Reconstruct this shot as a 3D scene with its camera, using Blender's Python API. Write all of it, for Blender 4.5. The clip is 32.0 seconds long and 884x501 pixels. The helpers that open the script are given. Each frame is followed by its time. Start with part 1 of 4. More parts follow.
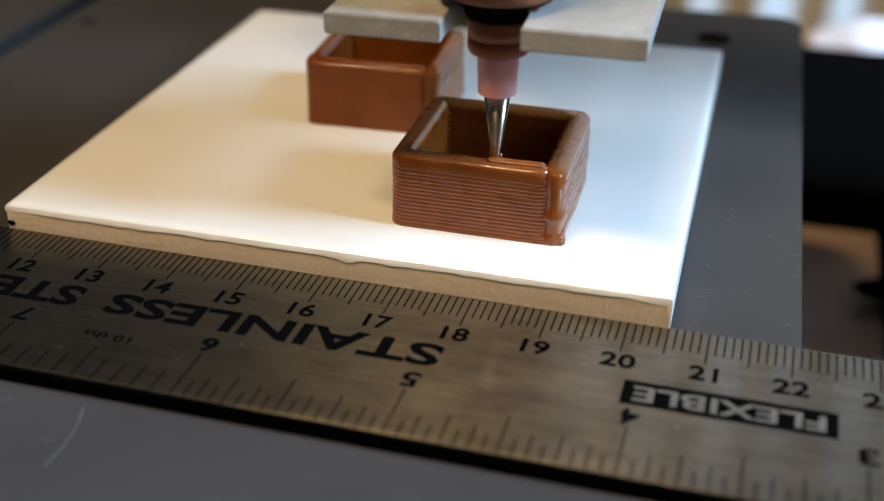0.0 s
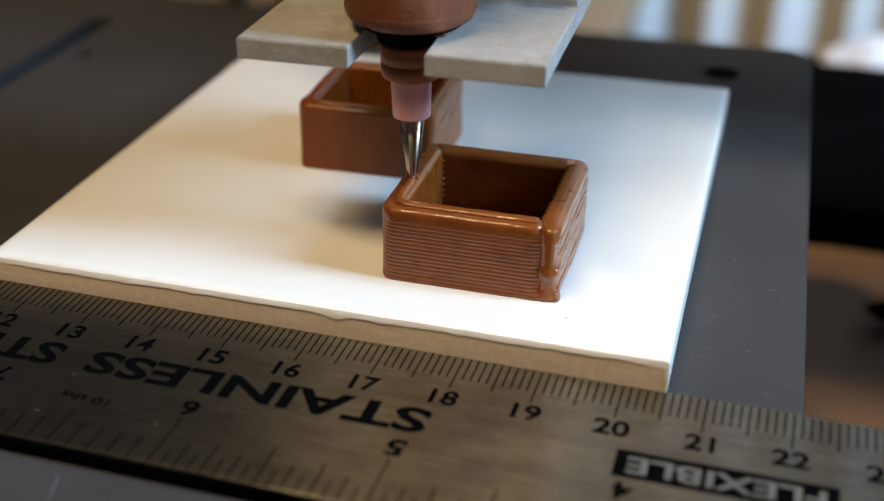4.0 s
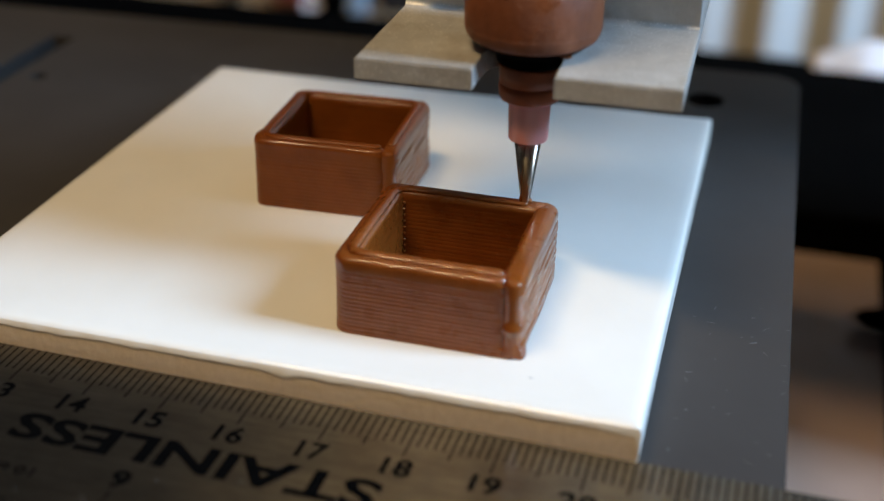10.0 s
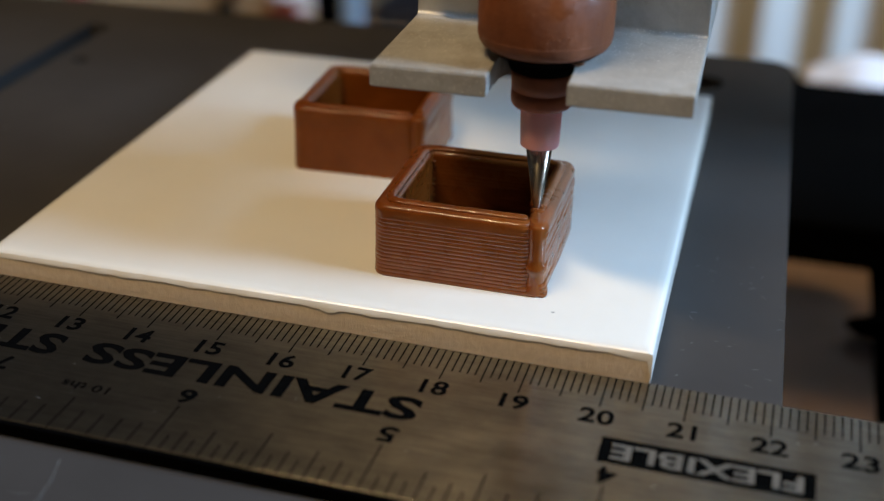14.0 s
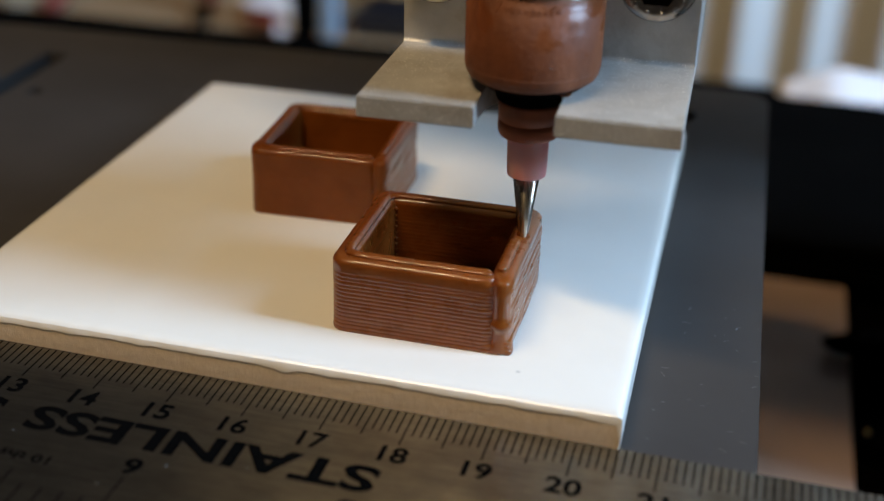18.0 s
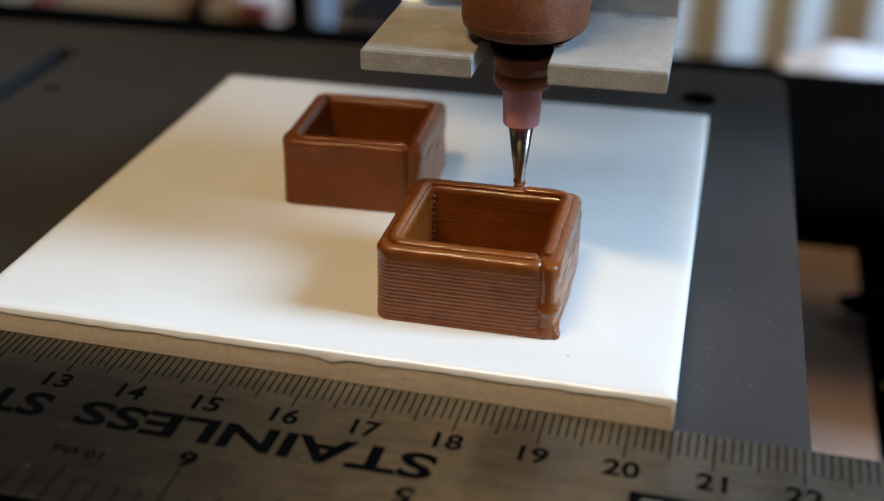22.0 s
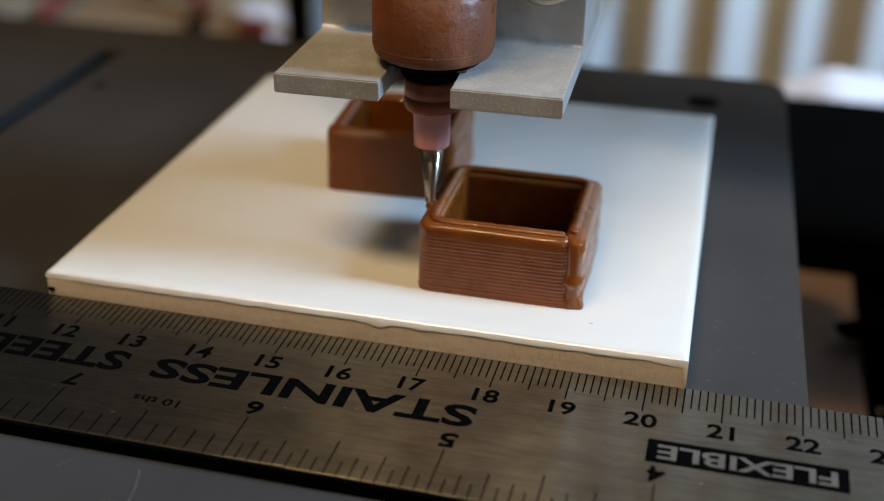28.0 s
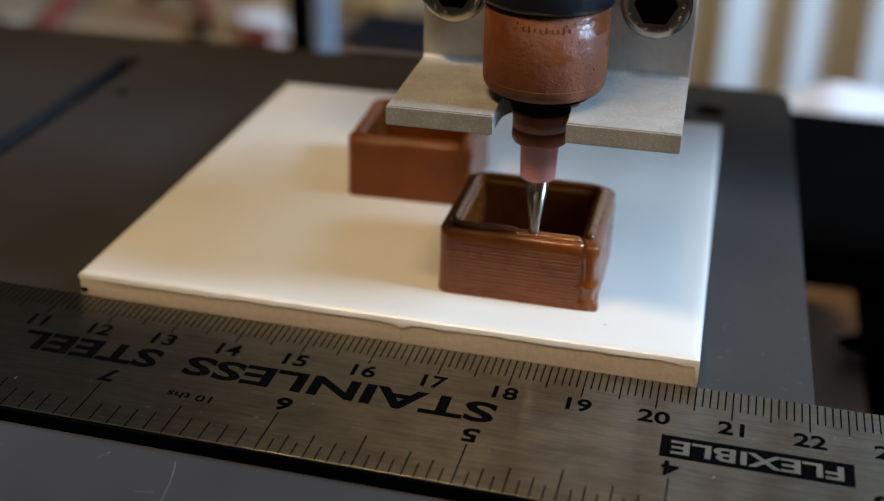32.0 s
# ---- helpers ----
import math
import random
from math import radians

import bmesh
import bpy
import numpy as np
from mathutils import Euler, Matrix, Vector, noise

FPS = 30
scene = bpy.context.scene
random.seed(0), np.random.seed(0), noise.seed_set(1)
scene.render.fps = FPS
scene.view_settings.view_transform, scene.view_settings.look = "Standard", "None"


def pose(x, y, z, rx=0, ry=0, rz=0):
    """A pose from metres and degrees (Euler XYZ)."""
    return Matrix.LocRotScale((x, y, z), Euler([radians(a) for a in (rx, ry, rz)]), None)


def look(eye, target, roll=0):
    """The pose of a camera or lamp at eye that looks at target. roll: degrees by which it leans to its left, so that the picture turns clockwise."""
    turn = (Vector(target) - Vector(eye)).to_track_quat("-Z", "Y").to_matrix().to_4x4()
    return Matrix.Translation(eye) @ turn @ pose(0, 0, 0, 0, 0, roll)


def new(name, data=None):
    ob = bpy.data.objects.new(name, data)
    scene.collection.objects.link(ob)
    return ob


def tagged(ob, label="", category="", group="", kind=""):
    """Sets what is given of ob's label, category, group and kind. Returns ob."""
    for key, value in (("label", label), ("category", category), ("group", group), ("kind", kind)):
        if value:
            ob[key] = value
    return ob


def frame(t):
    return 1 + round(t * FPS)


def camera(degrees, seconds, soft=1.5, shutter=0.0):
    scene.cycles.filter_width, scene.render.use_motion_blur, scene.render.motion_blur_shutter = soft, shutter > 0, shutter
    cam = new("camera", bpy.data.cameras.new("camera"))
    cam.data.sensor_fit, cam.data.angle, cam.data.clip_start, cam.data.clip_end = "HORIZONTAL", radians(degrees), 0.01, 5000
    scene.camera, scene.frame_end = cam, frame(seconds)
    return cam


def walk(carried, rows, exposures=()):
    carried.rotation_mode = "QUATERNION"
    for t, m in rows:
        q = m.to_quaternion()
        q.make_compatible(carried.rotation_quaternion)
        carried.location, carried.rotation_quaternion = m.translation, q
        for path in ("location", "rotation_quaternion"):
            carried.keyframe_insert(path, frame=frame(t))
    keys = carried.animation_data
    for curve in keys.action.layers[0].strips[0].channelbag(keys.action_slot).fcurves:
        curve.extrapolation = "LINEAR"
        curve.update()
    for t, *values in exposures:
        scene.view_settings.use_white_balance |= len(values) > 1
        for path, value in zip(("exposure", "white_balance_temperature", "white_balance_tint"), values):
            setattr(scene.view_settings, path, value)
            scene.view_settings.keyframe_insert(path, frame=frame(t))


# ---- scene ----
CM = 0.01


def aim(x, y, z, yaw, pitch, roll):
    """A camera pose from centimetres and degrees."""
    return pose(x * CM, y * CM, z * CM) @ pose(0, 0, 0, 0, 0, yaw) @ pose(0, 0, 0, 90 + pitch) @ pose(0, 0, 0, 0, 0, roll)


# ---- camera: centimetres and degrees (seconds, x, y, z, yaw, pitch, roll) ----
cam = camera(39.07, 32.0, soft=1.25)
cam.data.dof.use_dof = True
cam.data.dof.focus_distance = 0.166
cam.data.dof.aperture_fstop = 13.0
PATH = [
    (0.0, 21.17, -13.54, 8.45, 15.11, -28.83, 0.43),
    (0.5, 21.21, -13.45, 8.47, 15.42, -28.70, 0.42),
    (1.0, 21.28, -13.37, 8.61, 15.59, -28.85, 0.27),
    (1.5, 21.31, -13.44, 8.67, 15.74, -28.75, 0.22),
    (2.0, 21.32, -13.47, 8.74, 15.89, -28.75, 0.34),
    (2.5, 21.32, -13.47, 8.77, 15.87, -28.72, 0.31),
    (3.0, 21.33, -13.47, 8.81, 15.99, -28.64, 0.23),
    (3.5, 21.31, -13.44, 8.77, 16.06, -28.58, 0.15),
    (5.5, 21.31, -13.33, 8.85, 16.12, -28.49, 0.34),
    (6.0, 21.34, -13.28, 8.84, 16.07, -28.49, 0.32),
    (6.5, 21.32, -13.26, 8.83, 15.94, -28.52, 0.45),
    (7.0, 21.34, -13.26, 8.82, 15.94, -28.52, 0.31),
    (7.5, 21.29, -13.22, 8.80, 15.98, -28.55, 0.37),
    (8.0, 21.24, -13.18, 8.73, 15.97, -28.56, 0.33),
    (8.5, 21.31, -13.20, 8.77, 16.04, -28.55, 0.29),
    (9.0, 21.32, -13.19, 8.76, 15.94, -28.51, 0.35),
    (9.5, 21.35, -13.19, 8.80, 15.85, -28.50, 0.49),
    (10.0, 21.36, -13.21, 8.79, 15.67, -28.47, 0.64),
    (10.5, 21.35, -13.23, 8.73, 15.57, -28.33, 0.64),
    (11.0, 21.37, -13.27, 8.73, 15.54, -28.28, 0.58),
    (11.5, 21.36, -13.32, 8.72, 15.59, -28.10, 0.54),
    (12.0, 21.37, -13.33, 8.77, 15.69, -28.07, 0.34),
    (12.5, 21.40, -13.36, 8.81, 15.64, -28.04, 0.43),
    (13.0, 21.41, -13.40, 8.80, 15.50, -27.97, 0.61),
    (13.5, 21.40, -13.45, 8.79, 15.35, -27.94, 0.79),
    (14.0, 21.40, -13.52, 8.77, 15.34, -27.77, 0.84),
    (14.5, 21.40, -13.48, 8.75, 15.41, -27.82, 0.83),
    (16.5, 21.37, -13.68, 8.92, 15.05, -28.09, 1.07),
    (17.0, 21.27, -13.48, 8.83, 14.71, -28.19, 1.37),
    (17.5, 21.23, -13.36, 8.97, 14.89, -28.16, 1.47),
    (18.0, 21.36, -13.34, 9.00, 14.21, -27.47, 1.28),
    (18.5, 21.45, -13.39, 9.07, 13.18, -26.70, 1.60),
    (18.6, 21.38, -13.55, 8.92, 12.12, -27.70, 1.81),
    (18.7, 21.32, -13.70, 8.78, 11.69, -28.92, 2.01),
    (18.8, 21.25, -13.86, 8.64, 10.99, -30.52, 2.21),
    (18.9, 21.18, -14.02, 8.50, 11.25, -29.41, 2.41),
    (19.0, 21.12, -14.17, 8.35, 11.49, -28.93, 2.61),
    (19.1, 21.03, -14.24, 8.47, 11.16, -28.81, 2.59),
    (19.2, 20.95, -14.31, 8.59, 10.53, -27.02, 2.57),
    (19.3, 20.87, -14.38, 8.71, 11.45, -26.98, 2.55),
    (19.4, 20.79, -14.45, 8.82, 11.98, -27.10, 2.54),
    (19.5, 20.71, -14.52, 8.94, 12.36, -27.59, 2.52),
    (20.0, 20.63, -14.47, 9.05, 13.44, -27.56, 0.80),
    (20.5, 20.69, -14.53, 8.98, 13.07, -27.43, 0.35),
    (21.0, 20.59, -14.52, 8.86, 13.05, -27.95, 0.68),
    (21.5, 20.65, -14.51, 8.91, 13.42, -27.80, 0.27),
    (22.0, 20.60, -14.52, 8.87, 13.34, -27.74, 0.41),
    (22.5, 20.56, -14.52, 8.86, 13.19, -27.79, 0.43),
    (23.0, 20.56, -14.51, 8.87, 13.42, -27.86, 0.45),
    (23.5, 20.56, -14.54, 8.90, 13.38, -27.81, 0.55),
    (24.0, 20.54, -14.54, 8.96, 13.28, -27.89, 0.60),
    (24.5, 20.49, -14.55, 8.99, 13.25, -27.85, 0.84),
    (26.5, 20.49, -14.76, 9.25, 13.11, -27.39, 1.14),
    (27.0, 20.45, -14.80, 9.25, 12.97, -27.32, 1.17),
    (27.5, 20.47, -14.80, 9.26, 13.08, -27.27, 1.13),
    (28.0, 20.43, -14.86, 9.24, 12.98, -27.09, 1.19),
    (28.5, 20.38, -14.88, 9.28, 12.87, -27.09, 1.18),
    (29.0, 20.36, -14.91, 9.35, 12.99, -27.11, 1.33),
    (29.5, 20.36, -14.96, 9.38, 12.99, -27.04, 1.24),
    (30.0, 20.30, -14.98, 9.35, 12.94, -26.82, 1.49),
    (30.5, 20.31, -14.97, 9.43, 13.02, -26.94, 1.34),
    (31.0, 20.31, -14.98, 9.45, 13.00, -26.86, 1.21),
    (31.5, 20.30, -15.00, 9.41, 13.03, -26.65, 1.22),
    (32.0, 20.26, -14.99, 9.51, 12.90, -26.82, 1.47),
]
# the clip's camera closes its iris a little after the first seconds
walk(cam, [(row[0], aim(*row[1:])) for row in PATH],
     [(0, 0.47), (3.4, 0.36), (5.6, 0.05), (9, 0.04), (13, 0.0), (17, -0.05), (20, -0.04), (23, -0.03), (28, -0.02), (32, 0.0)])

# ---- where the dispenser stands over the plate (seconds, x, y on the plate) ----
HEAD_Y = 1.13
TIP_Z = 1.61
TURNS = [(0, 17.93, 1.13), (2.55, 16.69, 1.12), (6.45, 16.72, 2.95), (10.48, 18.69, 2.95), (14.55, 18.66, 1.12),
         (15.5, 18.77, 1.02), (20.3, 18.81, 3.16), (24.8, 16.63, 3.10), (29.15, 16.54, 1.02), (32, 17.93, 1.02)]


def tip_at(t):
    for (t0, x0, y0), (t1, x1, y1) in zip(TURNS, TURNS[1:]):
        if t <= t1:
            k = (t - t0) / (t1 - t0)
            return x0 + k * (x1 - x0), y0 + k * (y1 - y0)
    return TURNS[-1][1:]


def slide_at(t):
    return HEAD_Y - tip_at(t)[1]


TIMES = sorted({round(0.25 * i, 2) for i in range(129)} | {row[0] for row in TURNS})

# ---- world, window light and lamp ----
world = bpy.data.worlds.new("world")
scene.world = world
world.use_nodes = True
wn = world.node_tree.nodes
sky = wn.new("ShaderNodeTexSky")
sky.sky_type, sky.sun_disc = "NISHITA", False
sky.sun_elevation, sky.sun_rotation = radians(35), radians(100)
world.node_tree.links.new(sky.outputs[0], wn["Background"].inputs[0])
wn["Background"].inputs[1].default_value = 0.05


def area(name, m, sx, sy, energy, colour):
    data = bpy.data.lights.new(name, "AREA")
    data.shape, data.size, data.size_y, data.energy, data.color = "RECTANGLE", sx, sy, energy, colour
    ob = new(name, data)
    ob.matrix_world = m
    return ob


# daylight in the window opening of the wall on the bright side
area("window_daylight", look((1.72, 0.10, 1.00), (0.18, 0.0, 0.0)), 0.56, 0.75, 73, (0.455, 0.685, 1.0))
# tube lamp under the ceiling
area("tube_lamp_light", look((-0.09, -0.55, 1.42), (0.17, 0.0, 0.0)), 0.66, 0.045, 15.0, (1.0, 0.715, 0.385))


# ---- materials ----
def material(name):
    m = bpy.data.materials.new(name)
    m.use_nodes = True
    nt = m.node_tree
    return m, nt, nt.nodes["Principled BSDF"]


def node(nt, kind, **inputs):
    n = nt.nodes.new("ShaderNode" + kind)
    for key, value in inputs.items():
        n.inputs[key.replace("_", " ")].default_value = value
    return n


def coords(nt, scale=(1, 1, 1)):
    tc, mp = node(nt, "TexCoord"), node(nt, "Mapping")
    mp.inputs["Scale"].default_value = scale
    nt.links.new(tc.outputs["Object"], mp.inputs["Vector"])
    return mp.outputs[0]


def noise_tex(nt, scale, stretch=(1, 1, 1), detail=4.0, rough=0.55):
    n = node(nt, "TexNoise", Scale=scale, Detail=detail, Roughness=rough)
    nt.links.new(coords(nt, stretch), n.inputs["Vector"])
    return n.outputs["Fac"]


def ramp(nt, fac, stops):
    r = nt.nodes.new("ShaderNodeValToRGB")
    while len(r.color_ramp.elements) < len(stops):
        r.color_ramp.elements.new(0.5)
    for e, (p, c) in zip(r.color_ramp.elements, stops):
        e.position, e.color = p, (*c, 1)
    nt.links.new(fac, r.inputs[0])
    return r.outputs[0]


def grey(v):
    return (v, v, v)


def bump(nt, fac, strength, distance, after=None):
    b = node(nt, "Bump", Strength=strength, Distance=distance)
    nt.links.new(fac, b.inputs["Height"])
    if after is not None:
        nt.links.new(after, b.inputs["Normal"])
    return b.outputs[0]


def simple(name, c0, c1, rough, scale=300, metal=0.0, bumpy=0.0, stretch=(1, 1, 1), rough2=None, spread=(0.3, 0.7)):
    """A material that varies between two colours and two roughnesses."""
    m, nt, p = material(name)
    fac = noise_tex(nt, scale, stretch)
    nt.links.new(ramp(nt, fac, [(spread[0], c0), (spread[1], c1)]), p.inputs["Base Color"])
    big = noise_tex(nt, scale / 7, stretch)
    r2 = rough2 if rough2 is not None else rough * 1.25
    nt.links.new(ramp(nt, big, [(0.3, grey(rough)), (0.7, grey(r2))]), p.inputs["Roughness"])
    p.inputs["Metallic"].default_value = metal
    if bumpy:
        nt.links.new(bump(nt, fac, bumpy, 0.0002), p.inputs["Normal"])
    return m


def chocolate(name, c0, c1, rough, coat, gloss):
    m, nt, p = material(name)
    mid = noise_tex(nt, 220)
    nt.links.new(ramp(nt, mid, [(0.3, c0), (0.7, c1)]), p.inputs["Base Color"])
    nt.links.new(ramp(nt, noise_tex(nt, 420), [(0.3, grey(rough)), (0.7, grey(rough + 0.08))]), p.inputs["Roughness"])
    p.inputs["Subsurface Weight"].default_value = 0.05
    p.inputs["Subsurface Radius"].default_value = (0.0012, 0.0005, 0.0002)
    p.inputs["Specular IOR Level"].default_value = gloss
    p.inputs["Coat Weight"].default_value = coat
    p.inputs["Coat Roughness"].default_value = 0.06
    nt.links.new(bump(nt, noise_tex(nt, 300), 0.10, 0.0002), p.inputs["Normal"])
    return m


CHOC = chocolate("chocolate", (0.166, 0.0445, 0.0062), (0.222, 0.0605, 0.0092), 0.25, 0.80, 0.13)
CHOC_SET = chocolate("set_chocolate", (0.160, 0.0435, 0.0055), (0.210, 0.0585, 0.0080), 0.32, 0.40, 0.16)


def glaze():
    m, nt, p = material("white_glaze")
    nt.links.new(ramp(nt, noise_tex(nt, 60), [(0.3, (0.755, 0.735, 0.675)), (0.7, (0.795, 0.778, 0.722))]), p.inputs["Base Color"])
    nt.links.new(ramp(nt, noise_tex(nt, 90), [(0.3, grey(0.16)), (0.7, grey(0.24))]), p.inputs["Roughness"])
    nt.links.new(bump(nt, noise_tex(nt, 45, detail=2.0), 0.12, 0.0006), p.inputs["Normal"])
    return m


def bisque():
    m, nt, p = material("unglazed_clay")
    weave = noise_tex(nt, 800, (1.3, 1, 0.9), 6.0, 0.7)
    nt.links.new(ramp(nt, weave, [(0.25, (0.69, 0.56, 0.415)), (0.75, (0.82, 0.69, 0.54))]), p.inputs["Base Color"])
    p.inputs["Roughness"].default_value = 0.9
    b = bump(nt, weave, 0.6, 0.0003)
    nt.links.new(bump(nt, noise_tex(nt, 260, (0.8, 1, 1.4)), 0.4, 0.0003, b), p.inputs["Normal"])
    return m


def brushed(name, c0, c1, rough):
    m, nt, p = material(name)
    line = noise_tex(nt, 2200, (0.07, 1, 1), 3.0)
    wear = noise_tex(nt, 230, (0.6, 1, 1), 8.0, 0.75)
    both = nt.nodes.new("ShaderNodeMix")
    both.inputs[0].default_value = 0.55
    nt.links.new(line, both.inputs[2])
    nt.links.new(wear, both.inputs[3])
    nt.links.new(ramp(nt, both.outputs[0], [(0.35, c0), (0.62, c1)]), p.inputs["Base Color"])
    nt.links.new(ramp(nt, wear, [(0.3, grey(rough)), (0.7, grey(rough + 0.05))]), p.inputs["Roughness"])
    p.inputs["Metallic"].default_value = 1.0
    p.inputs["Anisotropic"].default_value = 1.0
    tan = nt.nodes.new("ShaderNodeTangent")
    tan.direction_type = "UV_MAP"
    tan.uv_map = "grain"
    nt.links.new(tan.outputs[0], p.inputs["Tangent"])
    fine = bump(nt, line, 0.10, 0.00008)
    nt.links.new(fine, p.inputs["Normal"])
    # worn, cross-scuffed skin over the brushing
    scuff = nt.nodes.new("ShaderNodeBsdfPrincipled")
    scuff.inputs["Metallic"].default_value = 1.0
    scuff.inputs["Roughness"].default_value = 0.42
    nt.links.new(p.inputs["Base Color"].links[0].from_socket, scuff.inputs["Base Color"])
    nt.links.new(fine, scuff.inputs["Normal"])
    blend = nt.nodes.new("ShaderNodeMixShader")
    blend.inputs[0].default_value = 0.30
    nt.links.new(p.outputs[0], blend.inputs[1])
    nt.links.new(scuff.outputs[0], blend.inputs[2])
    nt.links.new(blend.outputs[0], nt.nodes["Material Output"].inputs[0])
    return m


def blasted():
    m, nt, p = material("blasted_aluminium")
    # glitter of the blasted metal, painted into the colour as near-white dots
    v = node(nt, "TexVoronoi", Scale=3800.0)
    nt.links.new(coords(nt), v.inputs["Vector"])
    pick = ramp(nt, v.outputs["Color"], [(0.70, grey(0)), (0.74, grey(1))])
    near = ramp(nt, v.outputs["Distance"], [(0.15, grey(1)), (0.35, grey(0))])
    sparkle = nt.nodes.new("ShaderNodeMath")
    sparkle.operation = "MULTIPLY"
    nt.links.new(pick, sparkle.inputs[0])
    nt.links.new(near, sparkle.inputs[1])
    mix = nt.nodes.new("ShaderNodeMix")
    mix.data_type = "RGBA"
    nt.links.new(sparkle.outputs[0], mix.inputs[0])
    nt.links.new(ramp(nt, noise_tex(nt, 160), [(0.3, (0.44, 0.428, 0.395)), (0.7, (0.60, 0.588, 0.552))]), mix.inputs[6])
    mix.inputs[7].default_value = (1.0, 0.97, 0.90, 1)
    grime = nt.nodes.new("ShaderNodeMix")
    grime.data_type = "RGBA"
    nt.links.new(ramp(nt, noise_tex(nt, 85, detail=6.0, rough=0.65), [(0.50, grey(0)), (0.68, grey(0.55))]), grime.inputs[0])
    nt.links.new(mix.outputs[2], grime.inputs[6])
    grime.inputs[7].default_value = (0.27, 0.215, 0.135, 1)
    nt.links.new(grime.outputs[2], p.inputs["Base Color"])
    nt.links.new(ramp(nt, noise_tex(nt, 2400), [(0.35, grey(0.36)), (0.65, grey(0.55))]), p.inputs["Roughness"])
    p.inputs["Metallic"].default_value = 0.35
    nt.links.new(bump(nt, noise_tex(nt, 1300, detail=3.0), 0.35, 0.00015), p.inputs["Normal"])
    return m


def plate_paint():
    m, nt, p = material("dark_plate")
    v = node(nt, "TexVoronoi", Scale=260.0)
    nt.links.new(coords(nt, (1.0, 0.55, 1)), v.inputs["Vector"])
    speck = ramp(nt, v.outputs["Distance"], [(0.035, grey(1)), (0.07, grey(0))])
    gate = ramp(nt, noise_tex(nt, 90), [(0.55, grey(0)), (0.62, grey(1))])
    mul = nt.nodes.new("ShaderNodeMath")
    mul.operation = "MULTIPLY"
    nt.links.new(speck, mul.inputs[0])
    nt.links.new(gate, mul.inputs[1])
    mix = nt.nodes.new("ShaderNodeMix")
    mix.data_type = "RGBA"
    nt.links.new(mul.outputs[0], mix.inputs[0])
    nt.links.new(ramp(nt, noise_tex(nt, 25), [(0.3, (0.039, 0.0362, 0.0345)), (0.7, (0.054, 0.0505, 0.0485))]), mix.inputs[6])
    mix.inputs[7].default_value = (0.30, 0.30, 0.30, 1)
    nt.links.new(mix.outputs[2], p.inputs["Base Color"])
    nt.links.new(ramp(nt, noise_tex(nt, 40), [(0.3, grey(0.40)), (0.7, grey(0.50))]), p.inputs["Roughness"])
    p.inputs["Specular IOR Level"].default_value = 0.05
    nt.links.new(bump(nt, noise_tex(nt, 1200), 0.12, 0.0001), p.inputs["Normal"])
    return m


EDGE_GLAZE = simple("thin_glaze", (0.80, 0.745, 0.65), (0.86, 0.82, 0.74), 0.4, 260, 0.0, 0.3, (0.6, 1, 1))
GLAZE, BISQUE, PLATE, ALU = glaze(), bisque(), plate_paint(), blasted()
STEEL = brushed("brushed_steel", (0.185, 0.170, 0.140), (0.295, 0.273, 0.230), 0.20)
LETTER_STEEL = simple("bare_steel", (0.10, 0.088, 0.070), (0.14, 0.124, 0.10), 0.55, 300, 0.3)
INK = simple("black_ink", grey(0.0008), grey(0.0016), 0.8, 900)
EDGE_SHADOW = simple("black_edge_and_shadow", grey(0.0006), grey(0.0012), 0.9, 900)
SPECK = simple("grey_speck", grey(0.34), grey(0.42), 0.5, 900)
SCRATCH = simple("scratch", grey(0.09), grey(0.16), 0.5, 900)
PINK = simple("pink_plastic", (0.92, 0.41, 0.41), (0.95, 0.47, 0.46), 0.34, 500)
PINK.node_tree.nodes["Principled BSDF"].inputs["Subsurface Weight"].default_value = 0.25
PINK.node_tree.nodes["Principled BSDF"].inputs["Subsurface Radius"].default_value = (0.002, 0.0008, 0.0008)
PINK.node_tree.nodes["Principled BSDF"].inputs["Transmission Weight"].default_value = 0.32
CHROME = simple("nozzle_steel", (0.42, 0.37, 0.30), (0.50, 0.45, 0.37), 0.24, 500, 1.0, 0.0, (1, 1, 0.2), 0.30)
p = CHROME.node_tree.nodes["Principled BSDF"]
p.inputs["Anisotropic"].default_value = 0.85
p.inputs["Anisotropic Rotation"].default_value = 0.25
turned = CHROME.node_tree.nodes.new("ShaderNodeTangent")
turned.direction_type, turned.axis = "RADIAL", "Z"
CHROME.node_tree.links.new(turned.outputs[0], p.inputs["Tangent"])
COLLAR = simple("red_brown_plastic", (0.23, 0.060, 0.027), (0.31, 0.090, 0.042), 0.34, 260)
COLLAR_DARK = simple("dark_brown_plastic", (0.15, 0.042, 0.019), (0.24, 0.070, 0.030), 0.4, 260)
for soft in (COLLAR, COLLAR_DARK):
    soft.node_tree.nodes["Principled BSDF"].inputs["Specular IOR Level"].default_value = 0.2
BOLT = simple("dark_bolt_steel", (0.30, 0.28, 0.26), (0.42, 0.40, 0.37), 0.20, 600, 1.0, 0.1)
# near-black, hardly any gloss: for black parts and for gaps with painted-in shade
DARK = simple("black_and_shade", grey(0.0004), grey(0.0009), 0.8, 300)
for dull in (INK, EDGE_SHADOW, DARK):
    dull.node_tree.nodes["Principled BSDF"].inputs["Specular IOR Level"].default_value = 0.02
NAVY = simple("navy_plastic", (0.005, 0.006, 0.010), (0.010, 0.012, 0.018), 0.35, 300)


